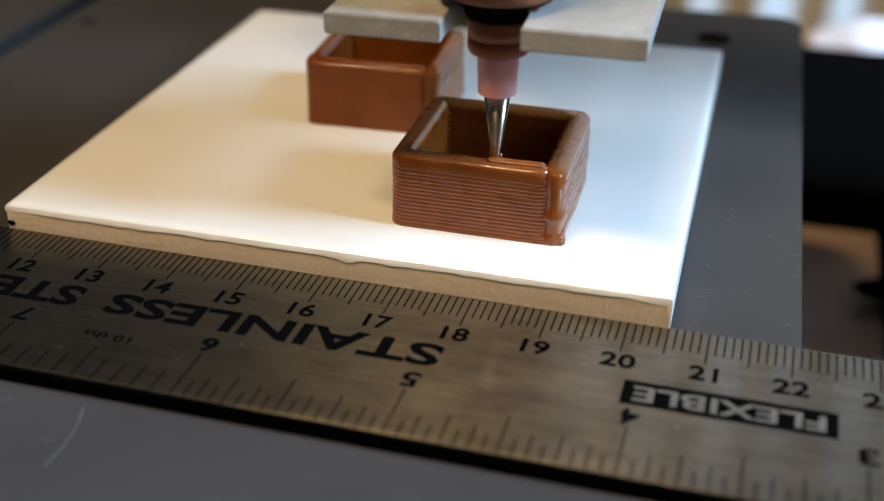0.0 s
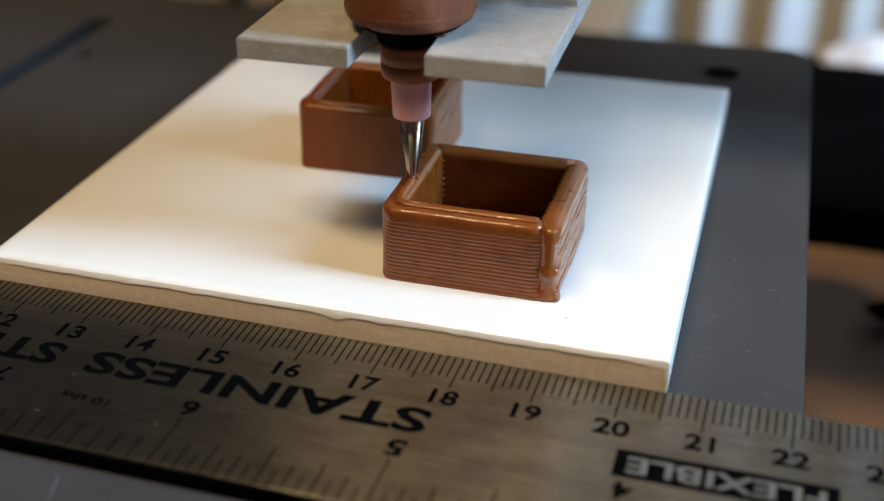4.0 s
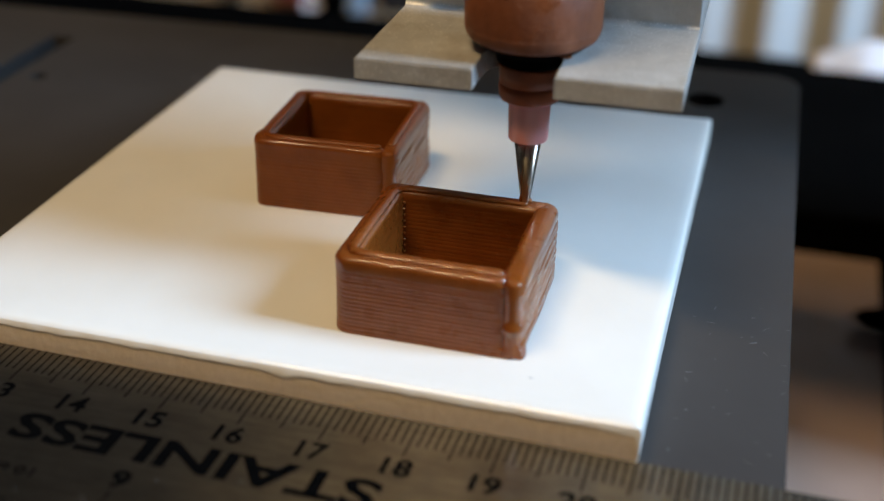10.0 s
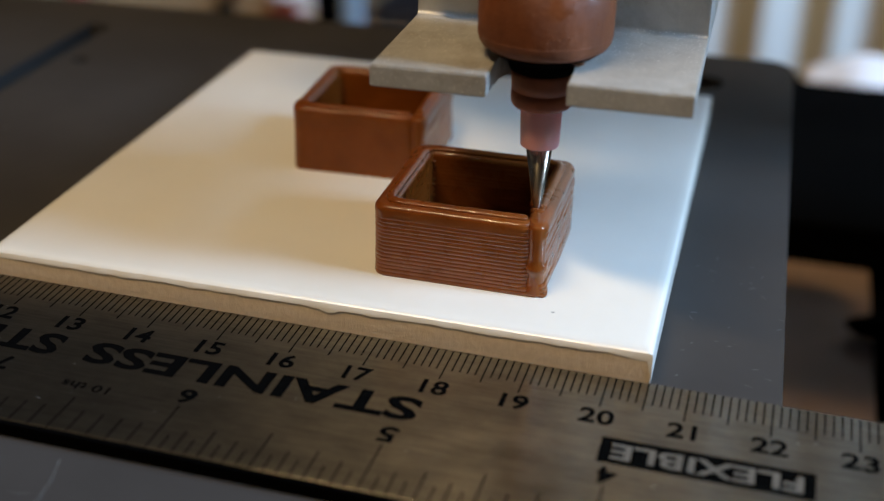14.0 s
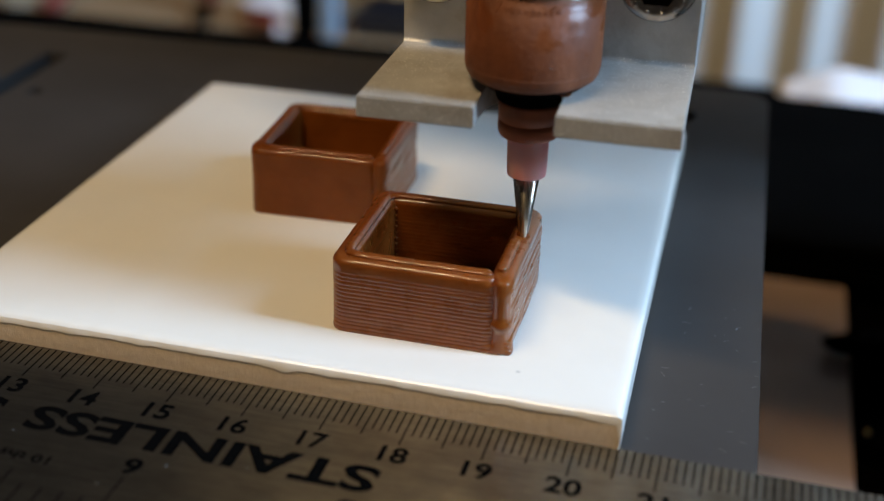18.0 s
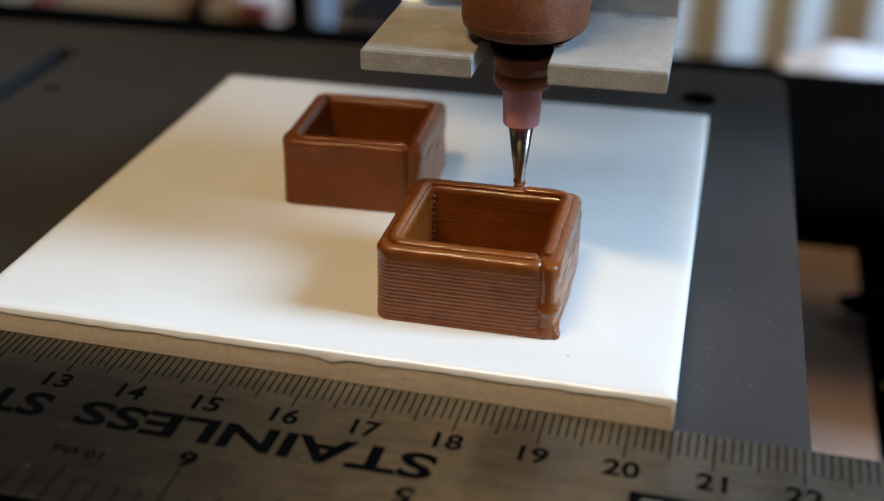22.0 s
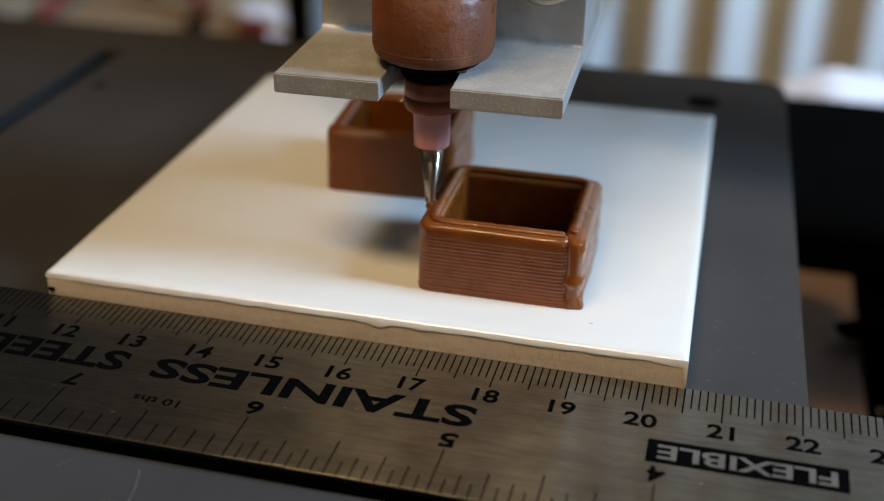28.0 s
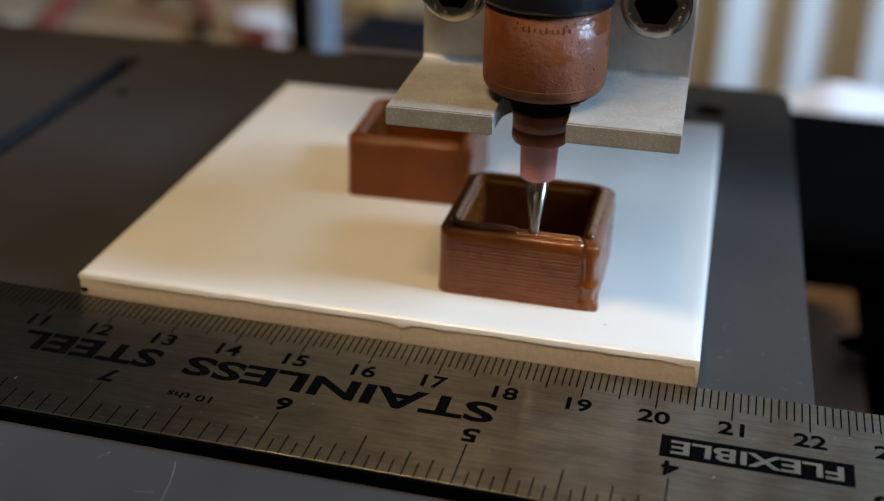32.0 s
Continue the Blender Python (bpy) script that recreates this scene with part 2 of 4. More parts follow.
def filled_barrel():
    """Clear barrel wall over chocolate: smears and small bubbles under gloss."""
    m, nt, p = material("chocolate_in_barrel")
    smear = noise_tex(nt, 190, (1, 1, 0.5), 6.0, 0.65)
    nt.links.new(ramp(nt, smear, [(0.30, (0.100, 0.029, 0.010)), (0.55, (0.18, 0.056, 0.020)), (0.75, (0.28, 0.105, 0.050))]), p.inputs["Base Color"])
    wet = noise_tex(nt, 130, (1, 1, 1.3), 2.0)
    nt.links.new(ramp(nt, wet, [(0.54, grey(0.62)), (0.62, grey(0.20))]), p.inputs["Roughness"])
    p.inputs["Specular IOR Level"].default_value = 0.35
    soft_bump = bump(nt, noise_tex(nt, 420, (1, 1, 1.6)), 0.20, 0.0005)
    nt.links.new(bump(nt, noise_tex(nt, 1500, (1, 1, 1), 2.0), 0.28, 0.0003, soft_bump), p.inputs["Normal"])
    return m


BARREL = filled_barrel()


# ---- mesh helpers: all measures in centimetres ----
def part(name, bm, mat, parent=None, label="", smooth=False):
    bmesh.ops.scale(bm, vec=(CM, CM, CM), verts=bm.verts)
    me = bpy.data.meshes.new(name)
    bmesh.ops.recalc_face_normals(bm, faces=bm.faces)
    if smooth:
        for f in bm.faces:
            f.smooth = True
    bm.to_mesh(me)
    bm.free()
    me.materials.append(mat)
    ob = new(name, me)
    ob.parent = parent
    if label:
        ob["label"] = label
    return ob


def thing(name, label, category, x=0.0, y=0.0, z=0.0, rz=0.0, group="", kind=""):
    ob = new(name)
    ob.empty_display_size = 0.01
    ob.matrix_world = pose(x * CM, y * CM, z * CM, 0, 0, rz)
    return tagged(ob, label, category, group, kind)


def box(bm, x0, x1, y0, y1, z0, z1, bevel=0.0, segments=2):
    r = bmesh.ops.create_cube(bm, size=1.0)
    vs = r["verts"]
    for v in vs:
        v.co = Vector(((x0 + x1) / 2 + v.co.x * (x1 - x0), (y0 + y1) / 2 + v.co.y * (y1 - y0), (z0 + z1) / 2 + v.co.z * (z1 - z0)))
    if bevel:
        es = {e for v in vs for e in v.link_edges}
        bmesh.ops.bevel(bm, geom=list(es), offset=bevel, segments=segments, affect="EDGES", profile=0.5)
    return bm


def lathe(bm, profile, n=40, cx=0.0, cy=0.0):
    """Turn (radius, height) pairs round the upright axis; ends are closed."""
    rings = []
    for r, z in profile:
        rings.append([bm.verts.new((cx + r * math.cos(2 * math.pi * i / n), cy + r * math.sin(2 * math.pi * i / n), z)) for i in range(n)])
    for a, b in zip(rings, rings[1:]):
        for i in range(n):
            bm.faces.new((a[i], a[(i + 1) % n], b[(i + 1) % n], b[i]))
    bm.faces.new(rings[0])
    bm.faces.new(rings[-1])
    return bm


def rod(bm, points, radius, n=10):
    """A round bar along points."""
    rings = []
    for i, p in enumerate(points):
        p = Vector(p)
        a = Vector(points[max(i - 1, 0)])
        b = Vector(points[min(i + 1, len(points) - 1)])
        d = (b - a).normalized()
        u = d.cross(Vector((0, 0, 1)))
        u = u.normalized() if u.length > 1e-4 else Vector((1, 0, 0))
        w = d.cross(u)
        rings.append([bm.verts.new(p + radius * (math.cos(2 * math.pi * k / n) * u + math.sin(2 * math.pi * k / n) * w)) for k in range(n)])
    for a, b in zip(rings, rings[1:]):
        for k in range(n):
            bm.faces.new((a[k], a[(k + 1) % n], b[(k + 1) % n], b[k]))
    bm.faces.new(rings[0])
    bm.faces.new(rings[-1])
    return bm


def blob(bm, x, y, z, rx, ry, rz, seed=0, rough=0.1):
    r = bmesh.ops.create_icosphere(bm, subdivisions=3, radius=1.0)
    for v in r["verts"]:
        k = 1 + rough * noise.noise(v.co * 1.6 + Vector((seed * 3.1, 0, 0)))
        v.co = Vector((x + v.co.x * rx * k, y + v.co.y * ry * k, z + v.co.z * rz * k))
    return bm


def writing(name, text, mat, parent, x0, x1, y0, y1, z, turned=False, label="", weight=0.012):
    """Flat lettering that fills the given rectangle; turned: read from the far side."""
    cu = bpy.data.curves.new(name, "FONT")
    cu.body, cu.extrude, cu.resolution_u, cu.offset = text, 0.004, 3, weight
    tmp = new(name + "_curve", cu)
    bpy.context.view_layer.update()
    me = bpy.data.meshes.new_from_object(tmp.evaluated_get(bpy.context.evaluated_depsgraph_get()))
    bpy.data.objects.remove(tmp)
    co = np.array([v.co[:] for v in me.vertices])
    lo, hi = co.min(0), co.max(0)
    for v in me.vertices:
        u, w = (v.co.x - lo[0]) / (hi[0] - lo[0]), (v.co.y - lo[1]) / (hi[1] - lo[1])
        if turned:
            u, w = 1 - u, 1 - w
        v.co = Vector(((x0 + u * (x1 - x0)) * CM, (y0 + w * (y1 - y0)) * CM, (z + (0.003 if v.co.z > 0 else 0.0)) * CM))
    me.materials.clear()
    me.materials.append(mat)
    ob = new(name, me)
    ob.parent = parent
    if label:
        ob["label"] = label
    return ob


def carried(ob):
    """Remember that the thing rides on the sliding plate."""
    RIDERS.append((ob, ob.matrix_world.copy()))
    return ob


RIDERS = []


# ---- the sliding plate ----
def print_bed():
    ob = thing("print_bed", "dark grey painted metal printer plate with scratches", "printer bed", 0, 0, 0)
    # outline with a long slot and two round holes, cut through
    bm = bmesh.new()
    x0, x1, y0, y1 = -8.0, 22.12, -8.0, 13.25
    outline = [(x0, y0), (22.26, y0)]
    for k in range(7):
        a = radians(90 * k / 6)
        outline.append((21.27 + 0.6 * math.cos(a), 12.72 + 0.6 * math.sin(a)))
    outline.append((x0, 12.3))
    face = bm.faces.new([bm.verts.new((px, py, -0.32)) for px, py in outline])
    ext = bmesh.ops.extrude_face_region(bm, geom=[face])
    for g in ext["geom"]:
        if isinstance(g, bmesh.types.BMVert):
            g.co.z = 0.0
    bmesh.ops.bevel(bm, geom=[e for e in bm.edges if e.calc_length() > 0.33 or abs(e.verts[0].co.z - e.verts[1].co.z) < 1e-6], offset=0.02, segments=2, affect="EDGES")
    plate = part("plate", bm, PLATE, ob)
    cutters = []
    bm = bmesh.new()
    box(bm, 6.32, 6.84, 2.0, 11.1, -1, 1)
    cutters.append(part("cut", bm, PLATE))
    for cx, cy, r in ((7.36, 8.85, 0.17), (20.15, 11.5, 0.36)):
        bm = bmesh.new()
        lathe(bm, [(r, -1), (r, 1)], 28, cx, cy)
        cutters.append(part("cut", bm, PLATE))
    for c in cutters:
        mod = plate.modifiers.new("hole", "BOOLEAN")
        mod.object, mod.operation, mod.solver = c, "DIFFERENCE", "EXACT"
    bpy.context.view_layer.update()
    me = bpy.data.meshes.new_from_object(plate.evaluated_get(bpy.context.evaluated_depsgraph_get()))
    plate.modifiers.clear()
    plate.data = me
    for c in cutters:
        bpy.data.objects.remove(c)
    # the gap below the plate has its shade put into the colour
    bm = bmesh.new()
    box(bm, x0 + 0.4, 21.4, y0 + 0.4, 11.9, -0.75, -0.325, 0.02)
    part("underside_board", bm, DARK, ob, "near-black board under the plate, its shade in the colour")
    # scratches
    rng = random.Random(5)

    def scratch(points, radius):
        bm = bmesh.new()
        rod(bm, points, radius, 5)
        part("scratch", bm, SCRATCH, ob)

    scratch([(14.22, -3.42, 0.0), (14.32, -3.75, 0.0), (14.37, -4.11, 0.0), (14.35, -4.5, 0.0)], 0.004)
    for _ in range(30):
        px, py, a, le = rng.uniform(20.75, 22.0), rng.uniform(0.2, 3.9), rng.gauss(0.1, 0.5), rng.uniform(0.015, 0.12)
        scratch([(px, py, 0.0), (px + le * math.cos(a), py + le * math.sin(a), 0.0)], rng.uniform(0.0015, 0.0034))
    for _ in range(7):
        px, py, a, le = rng.uniform(10.0, 21.0), rng.uniform(-5.5, -3.5), rng.gauss(0.3, 0.6), rng.uniform(0.03, 0.3)
        scratch([(px, py, 0.0), (px + le * math.cos(a), py + le * math.sin(a), 0.0)], rng.uniform(0.0008, 0.002))
    return carried(ob)


def wall_tile():
    ob = thing("ceramic_tile", "square white glazed ceramic tile with bare clay edges", "tile", 11.13, -0.03, 0)
    w, d = 9.36, 9.28

    def true_up(bm):
        """The far side of the hand-cut tile is a little out of square."""
        for v in bm.verts:
            u, k = v.co.x / w, v.co.y / d
            v.co.x += k * (0.05 - 0.12 * u)
            v.co.y -= k * (0.14 - 0.18 * u)
        return bm

    bm = bmesh.new()
    box(bm, 0.012, w - 0.014, 0.004, d - 0.012, 0.0, 0.46, 0.012)
    part("clay_body", true_up(bm), BISQUE, ob, "unglazed beige clay body")
    # near-black blob paints the shade inside a small notch
    bm = bmesh.new()
    blob(bm, 0.07, 0.0, 0.24, 0.06, 0.02, 0.035, 4, 0.3)
    part("chip", bm, DARK, ob, "near-black blob for the shade in a notch of the edge", smooth=True)
    # glaze: a thin cap with softened rim that runs a little over the front edge
    bm = bmesh.new()
    top, n = 0.545, 140
    rings = []
    for inset, z in ((0.0, None), (0.0, 0.45), (0.010, 0.500), (0.036, 0.525), (0.080, 0.5385), (0.18, top)):
        ring = []
        for k in range(4 * n):
            side, u = divmod(k, n)
            u = u / n
            a, b = inset, inset
            pts = [(a + u * (w - 2 * a), b), (w - a, b + u * (d - 2 * b)), (w - a - u * (w - 2 * a), d - b), (a, d - b - u * (d - 2 * b))]
            px, py = pts[side]
            zz = z
            if z is None:
                # ragged lower rim of the glaze; the chip near the middle of the front
                zz = 0.425 + 0.022 * noise.noise(Vector((px * 1.3, py * 1.3, 2))) + 0.020 * noise.noise(Vector((px * 5, py * 5, 7)))
                if side == 0 and 4.95 < px < 5.25:
                    zz -= 0.05 * math.sin(math.pi * (px - 4.95) / 0.3)
                if side == 0 and px > w - 0.6:
                    zz -= 0.05 * (px - w + 0.6) / 0.6
                if side == 1:
                    zz = 0.10 + 0.02 * noise.noise(Vector((px, py * 3, 1)))
            if side == 0:
                py -= 0.010 * (inset < 0.01) * min(1.0, 12 * u, 12 * (1 - u))
                py += 0.006 * noise.noise(Vector((px * 4, zz * 6, 3)))
            ring.append(bm.verts.new((px, py, zz)))
        rings.append(ring)
    front = bmesh.new()
    for a, b in zip(rings, rings[1:]):
        for k in range(4 * n):
            if k < n and a is not rings[-2] and a in rings[:2]:
                front.faces.new([front.verts.new(v.co) for v in (a[k], a[k + 1], b[k + 1], b[k])])
            else:
                bm.faces.new((a[k], a[(k + 1) % (4 * n)], b[(k + 1) % (4 * n)], b[k]))
    bm.faces.new(rings[-1])
    bmesh.ops.remove_doubles(front, verts=front.verts, dist=0.0004)
    part("glaze_edge", true_up(front), EDGE_GLAZE, ob, "thin beige run of glaze over the front edge", smooth=True)
    part("glaze", true_up(bm), GLAZE, ob, "glossy white glaze", smooth=True)
    bm = bmesh.new()
    blob(bm, 19.11 - 11.13, 0.58, top + 0.001, 0.030, 0.012, 0.004, 2, 0.4)
    part("speck", bm, SPECK, ob, "tiny grey speck", smooth=True)
    return carried(ob)


def steel_rule():
    turn = -0.7
    c, k = math.cos(radians(turn)), math.sin(radians(turn))
    ob = thing("steel_rule", "brushed stainless steel ruler with black graduations and lettering", "ruler",
               20.28 - (c * 20.3 + k * 1.12), -1.10 - (k * 20.3 - c * 1.12), 0, turn)
    far, near, top = -0.23, -3.25, 0.2
    bm = bmesh.new()
    box(bm, -0.6, 31.0, near, far, 0.13, top, 0.012)
    grain = bm.loops.layers.uv.new("grain")
    for f in bm.faces:
        for lp in f.loops:
            lp[grain].uv = (lp.vert.co.y * 0.1 + 0.5, lp.vert.co.x * 0.1)
    part("blade", bm, STEEL, ob, "brushed steel blade")
    bm = bmesh.new()
    box(bm, -0.55, 30.95, near - 0.003, far - 0.02, 0.0, 0.128)
    box(bm, -0.55, 30.95, near - 0.065, near - 0.004, 0.0, 0.192)
    part("edge_shadow_strip", bm, EDGE_SHADOW, ob, "black backing strip")
    z = top + 0.001
    shapes = {}

    def tick(name, x, y0, le, up):
        """One engraved line; alike lines share a mesh."""
        if (le, up) not in shapes:
            bm = bmesh.new()
            box(bm, -0.0105, 0.0105, min(0, up * le), max(0, up * le), -0.002, 0.001)
            ob_tick = part(name, bm, INK, ob)
            shapes[le, up] = ob_tick.data
        else:
            ob_tick = new(name, shapes[le, up])
            ob_tick.parent = ob
        ob_tick.location = (x * CM, y0 * CM, top * CM)

    far_ticks = bmesh.new()
    for i in range(0, 301):
        le = 0.68 if i % 10 == 0 else (0.59 if i % 5 == 0 else 0.46)
        if 100 <= i <= 245:
            tick("centimetre_line", i / 10, far - 0.01, le, -1)
        else:
            box(far_ticks, i / 10 - 0.0105, i / 10 + 0.0105, far - 0.01 - le, far - 0.01, top - 0.002, z)
    for i in range(1, 111):
        for x, le in ([(30.46 - 2.54 * i / 16, {0: 0.84, 8: 0.66}.get(i % 16, 0.50 if i % 4 == 0 else (0.40 if i % 2 == 0 else 0.28)))] if i <= 96 else []) + \
                ([(30.46 - 0.254 * i, 0.84 if i % 10 == 0 else (0.62 if i % 5 == 0 else 0.40))] if i >= 61 else []):
            if 10.5 <= x <= 23.5:
                tick("inch_line", x, near + 0.01, le, 1)
            else:
                box(far_ticks, x - 0.0105, x + 0.0105, near + 0.01, near + 0.01 + le, top - 0.002, z)
    tagged(part("far_graduation", far_ticks, INK, ob), kind="stuff")
    for k in range(8, 30):
        w = sum(0.13 if c == "1" else 0.21 for c in str(k))
        writing("numeral", str(k), INK, ob, k - w / 2, k + w / 2, -1.27, -0.97, z, weight=0.024)
    for k in range(1, 10):
        x = 30.46 - 2.54 * k
        writing("numeral", str(k), INK, ob, x - 0.11, x + 0.11, -2.35, -2.05, z, True, weight=0.03)
    for word, x0, x1 in (("STAINLESS", 13.56, 17.97), ("STEEL", 11.02, 13.17)):
        writing("lettering", word, INK, ob, x0, x1, -1.89, -1.41, z, True, "bold black capital letters", 0.030)
    rng = random.Random(11)
    for _ in range(26):
        px, py, a, le = rng.uniform(11.5, 22.5), rng.uniform(-3.1, -0.9), rng.gauss(0.4, 0.9), rng.uniform(0.004, 0.06)
        bm = bmesh.new()
        rod(bm, [(px, py, top), (px + le * math.cos(a), py + le * math.sin(a), top)], rng.uniform(0.002, 0.005), 5)
        part("scratch", bm, SCRATCH, ob)
    writing("lettering", "10 ths", INK, ob, 13.63, 14.27, -2.46, -2.31, z, True)
    bm = bmesh.new()
    box(bm, 20.14, 22.53, -1.97, -1.49, top - 0.002, z)
    panel = part("name_panel", bm, INK, ob, "black panel with steel letters")
    writing("lettering", "FLEXIBLE", LETTER_STEEL, panel, 20.27, 22.40, -1.88, -1.59, z + 0.001, True, "", 0.022)
    return carried(ob)


# ---- printed boxes ----
LAID = []


def wall_path(hx, hy, r, wall, gap=0.20):
    """Centre line of one laid layer: from the front end beside the seam corner, round, to the seam itself.
    Gives x, y, outward normal and how full the line is there (its ends are round)."""
    pts = []
    start, stop = hx + wall / 2 - gap, -hy - wall / 2 + 0.03

    def straight(ax, ay, bx, by, nx, ny, n):
        for k in range(n):
            pts.append((ax + (bx - ax) * k / n, ay + (by - ay) * k / n, nx, ny))

    def turn(cx, cy, a0, n=8):
        for k in range(n):
            a = radians(a0 - 90 * k / n)
            pts.append((cx + r * math.cos(a), cy + r * math.sin(a), math.cos(a), math.sin(a)))

    straight(start, -hy, -hx + r, -hy, 0, -1, 30)
    turn(-hx + r, -hy + r, 270)
    straight(-hx, -hy + r, -hx, hy - r, -1, 0, 18)
    turn(-hx + r, hy - r, 180)
    straight(-hx + r, hy, hx - r, hy, 0, 1, 18)
    turn(hx - r, hy - r, 90)
    straight(hx, hy - r, hx, stop, 1, 0, 40)
    pts.append((hx, stop, 1, 0))
    out = []
    for px, py, nx, ny in pts:
        d = 9.0
        if ny < -0.99:
            d = (start - px) / 0.20
        elif nx > 0.99:
            d = (py - stop) / 0.17
        full = math.sqrt(max(0.0, 1 - (1 - min(d, 1.0)) ** 2))
        out.append((px + 0.06 * (1 - full) * (nx > 0.99), py, nx, ny, full))
    return out


def lay(bm, path, section, r):
    """Sweep a closed section along an open path; section(point) gives (sideways, height) pairs."""
    rings = []
    for p in path:
        px, py, nx, ny, full = p
        inner = -r if abs(nx * ny) > 1e-4 else -9.0
        rings.append([bm.verts.new((px + nx * max(sx, inner), py + ny * max(sx, inner), sz)) for sx, sz in section(p)])
    for a, b in zip(rings, rings[1:]):
        ns = len(a)
        for k in range(ns):
            bm.faces.new((a[k], a[(k + 1) % ns], b[(k + 1) % ns], b[k]))
    bm.faces.new(rings[0])
    bm.faces.new(rings[-1])


def lumps(py, nx, hy, z, height):
    """Bulges of the seam column at the open end of the right-hand wall."""
    if nx < 0.99:
        return 0.0
    u = max(0.0, 1 - (py + hy) / 0.34)
    big = math.exp(-((z - height * 0.36) / 0.085) ** 2) + 0.5 * math.exp(-((z - height * 0.78) / 0.07) ** 2)
    dip = math.exp(-((z - height * 0.58) / 0.09) ** 2) + 0.8 * math.exp(-((z - height * 0.20) / 0.07) ** 2)
    foot = 2.2 * max(0.0, 1 - z / (height * 0.16))
    return u * (0.040 * big - 0.030 * dip + 0.035 * foot)


def bead(bm, hx, hy, wall, h, z, seed, wobble, groove, height, ns=12):
    """One laid line of chocolate, wall wide and h high, resting at height z."""

    def section(p):
        px, py, nx, ny, full = p
        g = noise.noise(Vector((px * 1.1, py * 1.1, seed * 0.9)))
        g2 = noise.noise(Vector((px * 3.0, py * 1.6, seed * 2.3 + 9)))
        right = max(0.0, nx) ** 2
        off = wobble * (0.35 * g + right * (2.6 * g2 + 1.6 * g))
        hh = h * (1 + (0.015 + 0.15 * right) * noise.noise(Vector((px * 2.2, py * 2.2, seed * 1.7 + 4))))
        lump = lumps(py, nx, hy + wall / 2, z, height)
        half = wall / 2 * (0.18 + 0.82 * full)
        bulge = groove * hh / 2
        out = []
        for k in range(ns):
            a = 2 * math.pi * (k + 0.5) / ns
            ca, sa = math.cos(a), math.sin(a)
            deep = bulge if ca > 0 else 0.3 * bulge
            lx = math.copysign(max(half - deep, 0.01), ca) + deep * ca
            out.append((lx * (1 + (lump / half if ca > 0 else 0)) + off * full, z + h / 2 + hh / 2 * sa * 1.4))
        return out

    lay(bm, wall_path(hx, hy, 0.05, wall, 0.165 + 0.03 * noise.noise(Vector((z * 7, seed * 0.3, 1))) if z > height * 0.1 else 0.10), section, 0.05)


def sausage(bm, pts, r, flat=0.8, n=12, ends=None):
    """A round-ended bead along points, its ends closed in a dome of their own; ends gives the first and last direction."""
    last = len(pts) - 1

    def ring_at(c, u, k):
        return [bm.verts.new(Vector(c) + k * r * (math.cos(2 * math.pi * q / n) * u + Vector((0, 0, flat * math.sin(2 * math.pi * q / n))))) for q in range(n)]

    def join(rings):
        for a, b in zip(rings, rings[1:]):
            for k in range(n):
                bm.faces.new((a[k], a[(k + 1) % n], b[(k + 1) % n], b[k]))

    rings = []
    for i, p in enumerate(pts):
        d = (Vector(pts[min(i + 1, last)]) - Vector(pts[max(i - 1, 0)])).normalized()
        if ends and i in (0, last):
            d = Vector(ends[i > 0])
        u = Vector((-d.y, d.x, 0)).normalized()
        rings.append(ring_at(p, u, 1.0))
        if i in (0, last):
            push = d if i else -d
            dome = [ring_at(Vector(p) + push * (r * math.sin(radians(s))), u, math.cos(radians(s))) for s in (0, 30, 60, 82)]
            join(dome)
            bm.faces.new(dome[-1])
    join(rings)


def rim(bm, hx, hy, wall, z0, z1, seed, height):
    """The smooth upper band of the wall, where the lines have run together: rounded shoulders, slight sag."""
    r = 0.085

    def section(p):
        px, py, nx, ny, full = p
        half = wall / 2 * (0.18 + 0.82 * full)
        g = 0.003 * noise.noise(Vector((px * 1.5, py * 1.5, seed)))
        s = 0.006 * noise.noise(Vector((px * 2.5, py * 2.5, seed + 5))) - 0.03 * (1 - full)
        side = []
        for k in range(6):
            z = z0 + (z1 - r - z0) * k / 5
            ripple = -0.008 * (1 - k / 5) ** 2
            side.append((half + ripple + lumps(py, nx, hy + wall / 2, z, height), z))
        rr = min(r, half * 0.9)
        for k in range(1, 7):
            a = radians(90 * k / 6)
            side.append((half - rr + rr * math.cos(a), z1 - r + r * math.sin(a) + s))
        return [(x + g, z) for x, z in side] + [(-x + g, z) for x, z in reversed(side)]

    lay(bm, wall_path(hx, hy, 0.055, wall), section, 0.055)


